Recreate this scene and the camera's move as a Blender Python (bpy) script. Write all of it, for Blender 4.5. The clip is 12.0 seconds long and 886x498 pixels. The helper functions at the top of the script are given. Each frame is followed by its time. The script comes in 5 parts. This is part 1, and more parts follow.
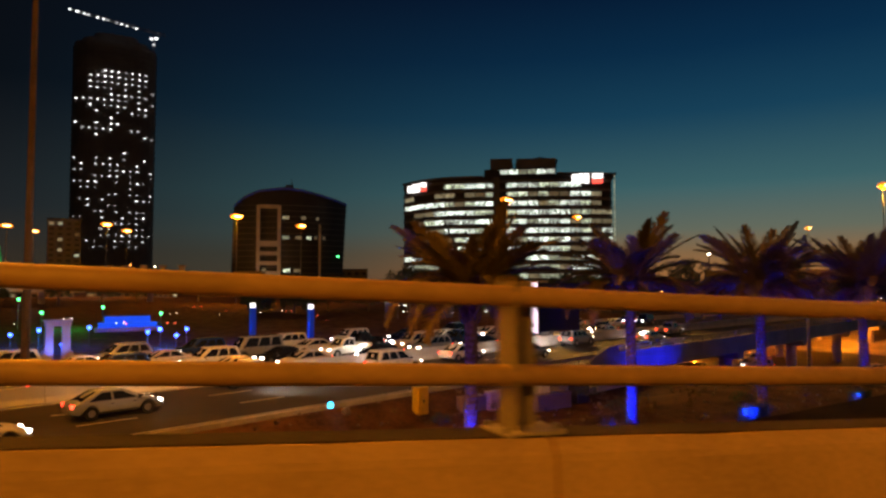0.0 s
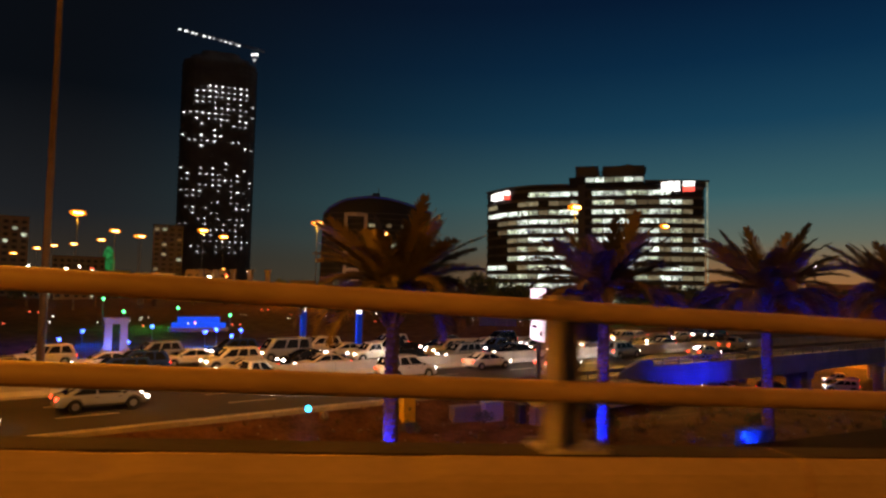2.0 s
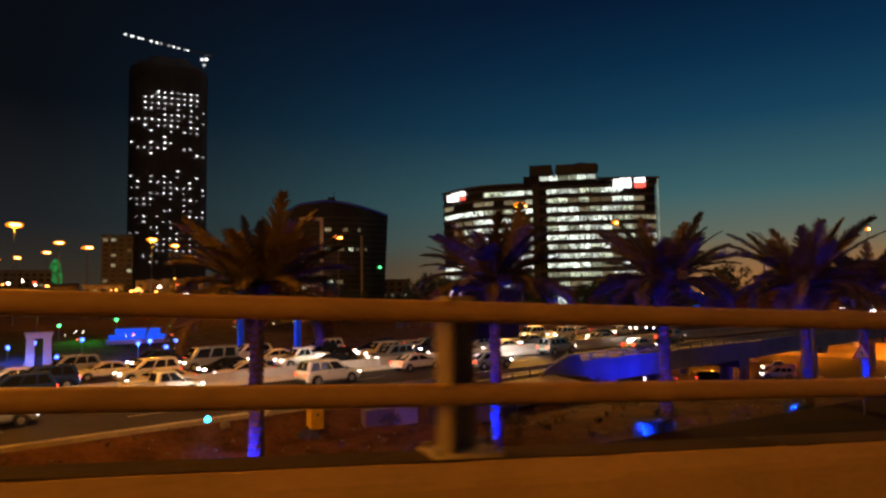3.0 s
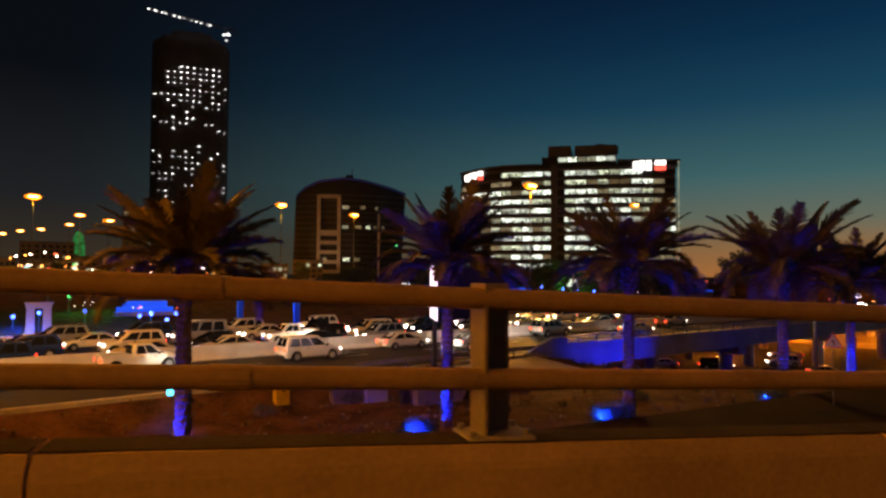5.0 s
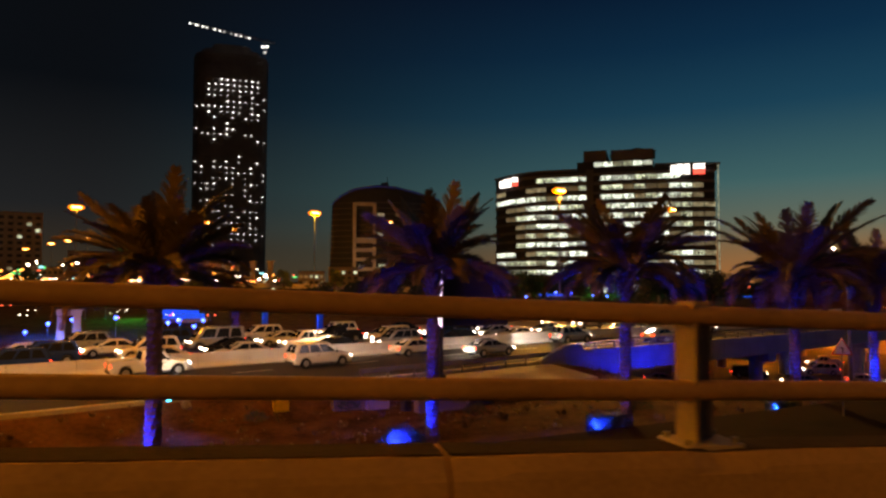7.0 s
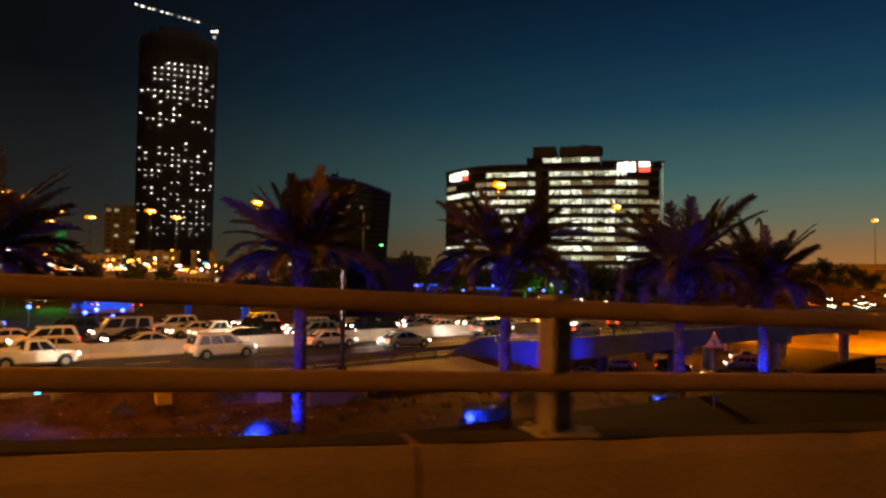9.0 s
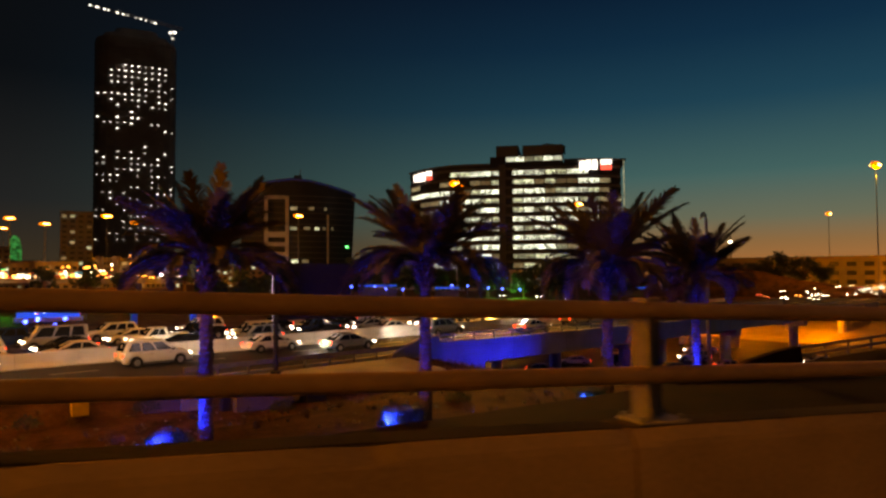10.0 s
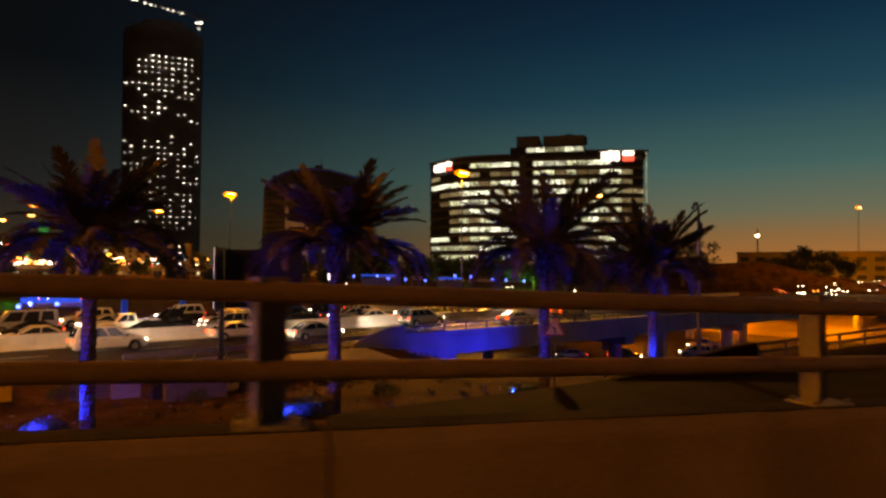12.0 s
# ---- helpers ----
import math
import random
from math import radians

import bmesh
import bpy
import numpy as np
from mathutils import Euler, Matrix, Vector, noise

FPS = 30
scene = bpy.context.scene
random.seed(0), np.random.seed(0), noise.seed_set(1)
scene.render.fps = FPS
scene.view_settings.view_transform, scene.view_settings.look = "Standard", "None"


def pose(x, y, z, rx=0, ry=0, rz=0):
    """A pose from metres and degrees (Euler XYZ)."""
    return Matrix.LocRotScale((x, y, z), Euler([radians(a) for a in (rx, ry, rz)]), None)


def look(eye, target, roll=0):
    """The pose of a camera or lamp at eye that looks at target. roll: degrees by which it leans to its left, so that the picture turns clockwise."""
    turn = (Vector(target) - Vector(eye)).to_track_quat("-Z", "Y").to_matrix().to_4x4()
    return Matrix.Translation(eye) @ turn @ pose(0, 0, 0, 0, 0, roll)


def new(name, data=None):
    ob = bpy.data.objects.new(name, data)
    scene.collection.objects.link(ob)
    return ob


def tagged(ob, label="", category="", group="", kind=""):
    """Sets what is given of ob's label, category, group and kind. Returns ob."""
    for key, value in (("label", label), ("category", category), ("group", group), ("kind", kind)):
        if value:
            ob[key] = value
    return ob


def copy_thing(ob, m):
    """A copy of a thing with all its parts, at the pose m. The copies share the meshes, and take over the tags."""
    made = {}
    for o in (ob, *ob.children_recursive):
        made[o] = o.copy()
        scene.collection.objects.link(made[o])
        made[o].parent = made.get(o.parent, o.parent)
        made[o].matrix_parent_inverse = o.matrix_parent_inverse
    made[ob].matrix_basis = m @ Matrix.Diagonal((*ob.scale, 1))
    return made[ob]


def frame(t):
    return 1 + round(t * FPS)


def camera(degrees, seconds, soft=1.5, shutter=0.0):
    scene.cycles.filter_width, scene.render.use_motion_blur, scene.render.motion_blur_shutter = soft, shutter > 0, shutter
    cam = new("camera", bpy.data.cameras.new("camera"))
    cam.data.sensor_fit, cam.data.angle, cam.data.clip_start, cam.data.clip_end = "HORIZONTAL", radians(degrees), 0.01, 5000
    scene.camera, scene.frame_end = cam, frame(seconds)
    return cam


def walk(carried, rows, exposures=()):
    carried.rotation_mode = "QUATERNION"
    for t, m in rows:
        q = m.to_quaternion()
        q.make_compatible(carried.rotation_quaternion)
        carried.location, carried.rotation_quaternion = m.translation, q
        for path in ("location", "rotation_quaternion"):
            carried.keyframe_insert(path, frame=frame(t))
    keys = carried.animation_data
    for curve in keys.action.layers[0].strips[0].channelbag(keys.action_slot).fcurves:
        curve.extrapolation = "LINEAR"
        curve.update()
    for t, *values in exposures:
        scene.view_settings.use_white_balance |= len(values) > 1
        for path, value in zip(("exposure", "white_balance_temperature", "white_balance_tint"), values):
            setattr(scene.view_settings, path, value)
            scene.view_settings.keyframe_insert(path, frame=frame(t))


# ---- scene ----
cam = camera(66.67, 12.0, soft=2.5, shutter=0.5)

# seconds, place on the flyover in metres, then yaw, pitch and roll in degrees
PATH = [
    (0.0, -1.351, -1.878, 0.023, -22.601, 2.968, -0.090),
    (0.5, 0.095, -1.967, -0.031, -20.587, 2.211, -1.450),
    (1.0, 1.596, -2.107, -0.099, -19.823, 2.319, -0.292),
    (1.5, 3.176, -2.134, -0.170, -19.084, 2.658, 0.555),
    (2.0, 4.830, -2.324, -0.228, -14.834, 3.662, 1.031),
    (2.5, 6.676, -2.307, -0.305, -14.128, 3.627, 0.395),
    (3.0, 8.132, -2.423, -0.354, -18.111, 3.842, -0.887),
    (5.0, 11.044, -2.509, -0.451, -16.372, 2.136, 0.342),
    (5.5, 11.417, -2.578, -0.456, -13.326, 2.445, 2.445),
    (6.0, 11.970, -2.573, -0.485, -11.586, 2.321, 2.022),
    (6.5, 12.593, -2.501, -0.509, -12.230, 2.883, 1.162),
    (7.0, 13.275, -2.533, -0.525, -13.143, 2.706, 0.088),
    (7.5, 14.025, -2.575, -0.553, -14.390, 2.693, 0.234),
    (9.5, 17.715, -2.581, -0.685, -18.368, 1.983, 0.211),
    (10.0, 18.902, -2.599, -0.727, -19.767, 2.207, -0.375),
    (10.5, 20.064, -2.575, -0.775, -19.981, 1.886, 0.079),
    (11.0, 21.274, -2.529, -0.825, -19.705, 1.611, -0.035),
    (11.5, 22.507, -2.558, -0.860, -19.239, 1.380, -0.162),
    (12.0, 23.839, -2.475, -0.916, -17.577, 1.463, 0.275),
]


def aim(x, y, z, yaw, pitch, roll):
    """The camera's pose from its place and its turn."""
    a, b = radians(yaw), radians(pitch)
    ahead = Vector((-math.sin(a) * math.cos(b), math.cos(a) * math.cos(b), math.sin(b)))
    eye = Vector((x, y, z))
    return look(eye, eye + ahead * 10, roll)


scene.view_settings.exposure = 0.20
TINTS = [(0.0, 0.24, 6700, 10), (3.0, 0.26, 6700, 10), (5.0, 0.28, 7000, 10), (7.5, 0.30, 7500, 10), (9.5, 0.30, 8200, 10), (12.0, 0.26, 9100, 10)]
walk(cam, [(t, aim(*row)) for t, *row in PATH], TINTS)

# ---- dusk sky and light ----
world = bpy.data.worlds.new("dusk_sky")
scene.world = world
world.use_nodes = True
wn = world.node_tree
for node in list(wn.nodes):
    wn.nodes.remove(node)


def wnode(kind):
    return wn.nodes.new(kind)


def ramp_points(node, points):
    """Set the stops of a colour ramp."""
    e = node.color_ramp.elements
    while len(e) > 1:
        e.remove(e[-1])
    e[0].position, e[0].color = points[0][0], (*points[0][1], 1)
    for at, colour in points[1:]:
        e.new(at).color = (*colour, 1)


coords = wnode("ShaderNodeTexCoord")
split = wnode("ShaderNodeSeparateXYZ")
wn.links.new(coords.outputs["Generated"], split.inputs[0])
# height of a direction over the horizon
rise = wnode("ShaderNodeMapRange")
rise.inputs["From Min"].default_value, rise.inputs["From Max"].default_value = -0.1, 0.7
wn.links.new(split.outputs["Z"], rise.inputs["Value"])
# towards the place where the sun went down: ahead and to the right
dot = wnode("ShaderNodeVectorMath")
dot.operation = "DOT_PRODUCT"
dot.inputs[1].default_value = Vector((0.94, 0.34, 0.0)).normalized()
wn.links.new(coords.outputs["Generated"], dot.inputs[0])
def west_factor(low, high):
    """How far a direction looks towards the afterglow."""
    node = wnode("ShaderNodeMapRange")
    node.interpolation_type = "SMOOTHSTEP"
    node.inputs["From Min"].default_value, node.inputs["From Max"].default_value = low, high
    wn.links.new(dot.outputs["Value"], node.inputs["Value"])
    return node


west, ember_west = west_factor(0.06, 1.0), west_factor(0.42, 1.0)
night = wnode("ShaderNodeValToRGB")
ramp_points(night, [(0.0, (0.026, 0.012, 0.005)), (0.125, (0.030, 0.021, 0.012)), (0.25, (0.0098, 0.0110, 0.0130)),
                    (0.45, (0.0022, 0.0031, 0.0048)), (1.0, (0.0020, 0.0026, 0.0045))])
glow = wnode("ShaderNodeValToRGB")
ramp_points(glow, [(0.0, (0.040, 0.030, 0.018)), (0.125, (0.062, 0.050, 0.032)), (0.18, (0.050, 0.060, 0.048)), (0.22, (0.045, 0.085, 0.084)),
                   (0.29, (0.030, 0.088, 0.104)), (0.42, (0.006, 0.040, 0.078)), (0.52, (0.002, 0.020, 0.052)), (0.62, (0.001, 0.009, 0.030)), (1.0, (0.002, 0.006, 0.022))])
ember = wnode("ShaderNodeValToRGB")
ramp_points(ember, [(0.0, (0.07, 0.018, 0.0)), (0.125, (0.24, 0.066, 0.0)), (0.18, (0.135, 0.046, 0.0)), (0.22, (0.052, 0.026, 0.001)), (0.30, (0.004, 0.006, 0.002)), (0.4, (0.0, 0.0, 0.0))])
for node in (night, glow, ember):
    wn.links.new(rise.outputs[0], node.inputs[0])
mix = wnode("ShaderNodeMix")
mix.data_type = "RGBA"
wn.links.new(west.outputs[0], mix.inputs[0])
wn.links.new(night.outputs[0], mix.inputs[6])
wn.links.new(glow.outputs[0], mix.inputs[7])
warm = wnode("ShaderNodeVectorMath")
warm.operation = "MULTIPLY_ADD"
wn.links.new(ember.outputs[0], warm.inputs[0])
wn.links.new(ember_west.outputs[0], warm.inputs[1])
wn.links.new(mix.outputs[2], warm.inputs[2])
back = wnode("ShaderNodeBackground")
wn.links.new(warm.outputs[0], back.inputs["Color"])
back.inputs["Strength"].default_value = 1.12
sky_out = wnode("ShaderNodeOutputWorld")
wn.links.new(back.outputs[0], sky_out.inputs[0])

SODIUM = (1.0, 0.34, 0.013)


def lamp_light(name, place, watts, colour=SODIUM, radius=0.35):
    data = bpy.data.lights.new(name, "POINT")
    data.energy, data.color, data.shadow_soft_size = watts, colour, radius
    ob = new(name, data)
    ob.location = place
    return ob


def spot_light(name, place, target, watts, colour, degrees=60, radius=0.08):
    data = bpy.data.lights.new(name, "SPOT")
    data.energy, data.color, data.shadow_soft_size = watts, colour, radius
    data.spot_size, data.spot_blend = radians(degrees), 0.6
    ob = new(name, data)
    ob.matrix_world = look(place, target)
    return ob


# ---- materials ----
def material(name, colour, rough=0.7, metal=0.0, vary=0.25, scale=3.0, bump=0.15, fine=40.0, emit=None, power=0.0, spread=0.0, streak=None, sheen=0.5):
    """A surface with stains at one scale and grain at another; spread varies it from piece to piece."""
    m = bpy.data.materials.new(name)
    m.use_nodes = True
    t = m.node_tree
    b = t.nodes["Principled BSDF"]
    b.inputs["Roughness"].default_value, b.inputs["Metallic"].default_value = rough, metal
    b.inputs["Specular IOR Level"].default_value = sheen
    place = t.nodes.new("ShaderNodeTexCoord")
    big, small = t.nodes.new("ShaderNodeTexNoise"), t.nodes.new("ShaderNodeTexNoise")
    big.inputs["Scale"].default_value, small.inputs["Scale"].default_value = scale, fine
    big.inputs["Detail"].default_value, small.inputs["Detail"].default_value = 4.0, 3.0
    for n in (big, small):
        t.links.new(place.outputs["Object"], n.inputs["Vector"])
    if streak:
        run = t.nodes.new("ShaderNodeMapping")
        run.inputs["Scale"].default_value = streak
        t.links.new(place.outputs["Object"], run.inputs["Vector"])
        t.links.new(run.outputs[0], big.inputs["Vector"])
    add = t.nodes.new("ShaderNodeMath")
    add.operation = "MULTIPLY_ADD"
    t.links.new(small.outputs["Fac"], add.inputs[0])
    add.inputs[1].default_value = 0.4
    t.links.new(big.outputs["Fac"], add.inputs[2])
    span = t.nodes.new("ShaderNodeMapRange")
    span.inputs["From Min"].default_value, span.inputs["From Max"].default_value = 0.4, 1.0
    span.inputs["To Min"].default_value, span.inputs["To Max"].default_value = 1 - vary, 1 + vary
    t.links.new(add.outputs[0], span.inputs["Value"])
    tone = t.nodes.new("ShaderNodeVectorMath")
    tone.operation = "SCALE"
    tone.inputs[0].default_value = colour
    scale_by = span.outputs[0]
    if spread:
        info, piece, mul = t.nodes.new("ShaderNodeObjectInfo"), t.nodes.new("ShaderNodeMapRange"), t.nodes.new("ShaderNodeMath")
        piece.inputs["To Min"].default_value, piece.inputs["To Max"].default_value = 1 - spread, 1 + spread
        t.links.new(info.outputs["Random"], piece.inputs["Value"])
        mul.operation = "MULTIPLY"
        t.links.new(piece.outputs[0], mul.inputs[0])
        t.links.new(span.outputs[0], mul.inputs[1])
        scale_by = mul.outputs[0]
    t.links.new(scale_by, tone.inputs["Scale"])
    t.links.new(tone.outputs[0], b.inputs["Base Color"])
    if bump:
        rel = t.nodes.new("ShaderNodeBump")
        rel.inputs["Strength"].default_value, rel.inputs["Distance"].default_value = bump, 0.02
        t.links.new(add.outputs[0], rel.inputs["Height"])
        t.links.new(rel.outputs[0], b.inputs["Normal"])
    if emit:
        b.inputs["Emission Color"].default_value, b.inputs["Emission Strength"].default_value = (*emit, 1), power
    return m


def glowing(name, colour, power, spread=0.0, patch=0.0):
    """Something that gives off light; spread: how far pieces differ in brightness; patch: the size of lighter and darker spots behind the glass."""
    m = bpy.data.materials.new(name)
    m.use_nodes = True
    t = m.node_tree
    b = t.nodes["Principled BSDF"]
    b.inputs["Base Color"].default_value = (*[0.5 * c for c in colour], 1)
    b.inputs["Emission Color"].default_value, b.inputs["Emission Strength"].default_value = (*colour, 1), power
    if spread:
        info, piece = t.nodes.new("ShaderNodeObjectInfo"), t.nodes.new("ShaderNodeMapRange")
        piece.inputs["To Min"].default_value, piece.inputs["To Max"].default_value = power * (1 - spread), power * (1 + spread)
        t.links.new(info.outputs["Random"], piece.inputs["Value"])
        last = piece.outputs[0]
        if patch:
            place, spots, span, mul = t.nodes.new("ShaderNodeTexCoord"), t.nodes.new("ShaderNodeTexNoise"), t.nodes.new("ShaderNodeMapRange"), t.nodes.new("ShaderNodeMath")
            spots.inputs["Scale"].default_value, spots.inputs["Detail"].default_value = 1 / patch, 3.0
            t.links.new(place.outputs["Object"], spots.inputs["Vector"])
            span.inputs["From Min"].default_value, span.inputs["From Max"].default_value = 0.35, 0.65
            span.inputs["To Min"].default_value, span.inputs["To Max"].default_value = 0.12, 1.8
            t.links.new(spots.outputs["Fac"], span.inputs["Value"])
            mul.operation = "MULTIPLY"
            t.links.new(last, mul.inputs[0])
            t.links.new(span.outputs[0], mul.inputs[1])
            last = mul.outputs[0]
        t.links.new(last, b.inputs["Emission Strength"])
    return m


CONCRETE = material("parapet_concrete", (0.56, 0.39, 0.19), 0.85, vary=0.34, scale=1.5, bump=0.5, fine=40, streak=(0.7, 1.0, 0.6))
COPING_DARK = material("dark_coping_concrete", (0.055, 0.045, 0.032), 0.95, vary=0.6, scale=1.3, bump=0.5, fine=30, sheen=0.1)
RAIL = material("painted_rail_steel", (0.45, 0.30, 0.14), 0.55, 0.0, vary=0.35, scale=2.0, bump=0.2, fine=30)
POST = material("galvanised_post_steel", (0.23, 0.20, 0.165), 0.6, 0.0, vary=0.3, scale=6, bump=0.2)
PLATE = material("pale_galvanised_plate", (0.36, 0.33, 0.28), 0.55, 0.0, vary=0.35, scale=8, bump=0.2)
ASPHALT = material("asphalt", (0.046, 0.041, 0.036), 0.8, vary=0.4, scale=0.25, bump=0.3, fine=20, sheen=0.2)
SLIP_DARK = material("dark_slip_road", (0.025, 0.011, 0.0042), 0.95, vary=0.5, scale=0.4, bump=0.4, fine=15, sheen=0.05)
SOIL = material("dry_soil_and_grass", (0.098, 0.050, 0.023), 0.95, vary=0.8, scale=0.5, bump=0.8, fine=4, sheen=0.05)
KERB = material("kerb_concrete", (0.45, 0.40, 0.30), 0.8, vary=0.25, scale=1, spread=0.12)
WALL = material("retaining_wall_concrete", (0.50, 0.47, 0.44), 0.85, vary=0.3, scale=0.4, bump=0.25, fine=12)
PAVING = material("slope_paving", (0.30, 0.26, 0.20), 0.9, vary=0.35, scale=0.3, bump=0.4, fine=6)
LINE = material("road_paint", (0.65, 0.62, 0.5), 0.7, vary=0.3, scale=4)
STEEL = material("lamp_pole_steel", (0.24, 0.23, 0.21), 0.5, 0.4, vary=0.2, scale=4)
BARK = material("palm_bark", (0.16, 0.11, 0.07), 0.95, vary=0.45, scale=6, bump=0.8, fine=50)
FROND = material("palm_leaf", (0.145, 0.112, 0.044), 0.6, vary=0.4, scale=2, bump=0.1, spread=0.25)
DRYFROND = material("dry_palm_leaf", (0.17, 0.12, 0.055), 0.8, vary=0.4, scale=2, bump=0.1, spread=0.25)
LEAF = material("shrub_leaf", (0.05, 0.075, 0.03), 0.7, vary=0.5, scale=3, bump=0.2)
GLASS_DARK = material("dark_facade_glass", (0.014, 0.017, 0.022), 0.4, vary=0.3, scale=0.05, bump=0, fine=0.6)
FACADE = material("grey_facade_panel", (0.10, 0.10, 0.105), 0.6, vary=0.25, scale=0.08, bump=0.1, fine=1)
TOWERWALL = material("raw_tower_concrete", (0.15, 0.135, 0.125), 0.85, vary=0.3, scale=0.05, bump=0.1, fine=0.6)
LIGHTFRAME = material("pale_stone_frame", (0.62, 0.57, 0.50), 0.7, vary=0.2, scale=0.2, bump=0.1, fine=2)
BRICKHOUSE = material("sand_render", (0.24, 0.20, 0.15), 0.9, vary=0.25, scale=0.2, bump=0.2, fine=2)
RUBBER = material("tyre_rubber", (0.02, 0.02, 0.02), 0.9, vary=0.2)
RIM = material("wheel_rim_metal", (0.45, 0.45, 0.46), 0.35, 0.8, vary=0.1)
CARGLASS = material("tinted_car_glass", (0.015, 0.017, 0.02), 0.08, vary=0.1, bump=0)
TRIM = material("black_plastic_trim", (0.025, 0.025, 0.025), 0.6, vary=0.2)
YELLOW = material("yellow_cabinet_paint", (0.88, 0.62, 0.05), 0.6, vary=0.2, scale=3)

POLE_PAINT = material("brown_pole_paint", (0.085, 0.055, 0.034), 0.7, vary=0.3, scale=2)
LAMP_ON = glowing("sodium_lamp_glass", (1.0, 0.25, 0.008), 1.5)
LAMP_CORE = glowing("sodium_lamp_burner", (1.0, 0.56, 0.16), 14.0)
BULB = glowing("white_site_bulb", (0.95, 0.97, 1.0), 1.9, 0.8)
WINDOW_LIT = glowing("lit_office_window", (0.86, 1.0, 0.88), 0.86, 0.65, 2.4)
WINDOW_MID = glowing("half_lit_office_window", (0.82, 0.95, 0.70), 0.46, 0.7, 1.5)
WINDOW_DIM = glowing("dim_office_window", (0.85, 0.80, 0.50), 0.12, 0.8, 1.5)
SIGN_WHITE = glowing("white_sign_light", (1.0, 0.97, 0.95), 2.2)
SIGN_RED = glowing("red_sign_light", (1.0, 0.10, 0.07), 1.6)
BLUE_LIGHT = glowing("blue_park_light", (0.035, 0.09, 1.0), 9.0)
BLUE_PANEL = glowing("blue_glow_panel", (0.008, 0.11, 1.0), 0.55)
BLUE_DIM = glowing("faint_blue_glow", (0.01, 0.08, 1.0), 0.12)
BLUE_EYE = glowing("blue_flood_lens", (0.02, 0.12, 1.0), 4.0)
AZURE_BEAM = glowing("bright_azure_flood_lens", (0.02, 0.45, 1.0), 9.0)
BLUE_BEAM = glowing("bright_blue_flood_lens", (0.02, 0.16, 1.0), 8.0)
GREEN_LIGHT = glowing("green_light", (0.08, 0.95, 0.25), 4.0)
HEADLIGHT = glowing("headlight_on", (1.0, 0.93, 0.80), 12.0)
TAILLIGHT = glowing("taillight_on", (1.0, 0.05, 0.02), 6.0)
GREEN_GLOW = glowing("green_glow_wall", (0.04, 0.5, 0.12), 0.2, 0.5, 2.0)
FAR_WHITE = glowing("far_headlight", (1.0, 0.9, 0.72), 8.0, 0.7)
BARRIER = material("white_painted_concrete", (0.66, 0.63, 0.60), 0.8, vary=0.2, scale=0.6, bump=0.2, fine=12)
FAR_ORANGE = glowing("far_orange_light", (1.0, 0.36, 0.06), 6.0, 0.8)
FAR_GREEN = glowing("far_green_sign", (0.10, 0.9, 0.25), 1.5, 0.6)
FAR_CYAN = glowing("far_cyan_sign", (0.25, 0.85, 1.0), 2.0, 0.6)
FAR_RED = glowing("far_taillight", (1.0, 0.12, 0.05), 2.5, 0.6)
SCREEN = glowing("advert_screen", (1.0, 0.80, 0.92), 1.6)


# ---- mesh helpers ----
def finish(name, bm, mat, parent=None, label="", smooth=False):
    me = bpy.data.meshes.new(name)
    bmesh.ops.recalc_face_normals(bm, faces=bm.faces[:])
    if smooth:
        for f in bm.faces:
            f.smooth = True
    bm.to_mesh(me)
    bm.free()
    me.materials.append(mat)
    ob = new(name, me)
    if parent is not None:
        ob.parent = parent
    if label:
        ob["label"] = label
    return ob


def part(name, bm, mat, parent, label="", smooth=False):
    """One mesh object under a thing or under a part."""
    return finish(name, bm, mat, parent, label, smooth)


def thing(name, label, category, m=None, group="", kind=""):
    """An Empty that carries the parts of one thing."""
    ob = new(name)
    ob.empty_display_size = 0.3
    if m is not None:
        ob.matrix_world = m
    return tagged(ob, label, category, group, kind)


def share(name, source, parent, m, mat=None):
    """Another piece on the same mesh."""
    ob = new(name, source.data)
    ob.parent = parent
    ob.matrix_local = m
    return ob


def box(bm, centre, size, turn=0.0, bevel=0.0):
    made = bmesh.ops.create_cube(bm, size=1.0, matrix=Matrix.LocRotScale(centre, Euler((0, 0, radians(turn))), size))
    if bevel:
        edges = {e for v in made["verts"] for e in v.link_edges}
        bmesh.ops.bevel(bm, geom=list(edges), offset=bevel, segments=2, affect="EDGES", profile=0.6)
    return made


def tube(bm, a, b, r0, r1=None, sides=10, caps=True):
    a, b = Vector(a), Vector(b)
    turn = (b - a).to_track_quat("Z", "Y").to_matrix().to_4x4()
    bmesh.ops.create_cone(bm, cap_ends=caps, segments=sides, radius1=r0, radius2=r0 if r1 is None else r1, depth=(b - a).length,
                          matrix=Matrix.Translation((a + b) / 2) @ turn)


def loft(bm, rings, closed=True, caps=True):
    """Skin rings of points, each of the same count."""
    made = [[bm.verts.new(p) for p in ring] for ring in rings]
    n = len(made[0])
    for u, v in zip(made, made[1:]):
        for i in range(n if closed else n - 1):
            j = (i + 1) % n
            bm.faces.new((u[i], u[j], v[j], v[i]))
    if caps:
        bm.faces.new(made[0][::-1])
        bm.faces.new(made[-1])
    return made


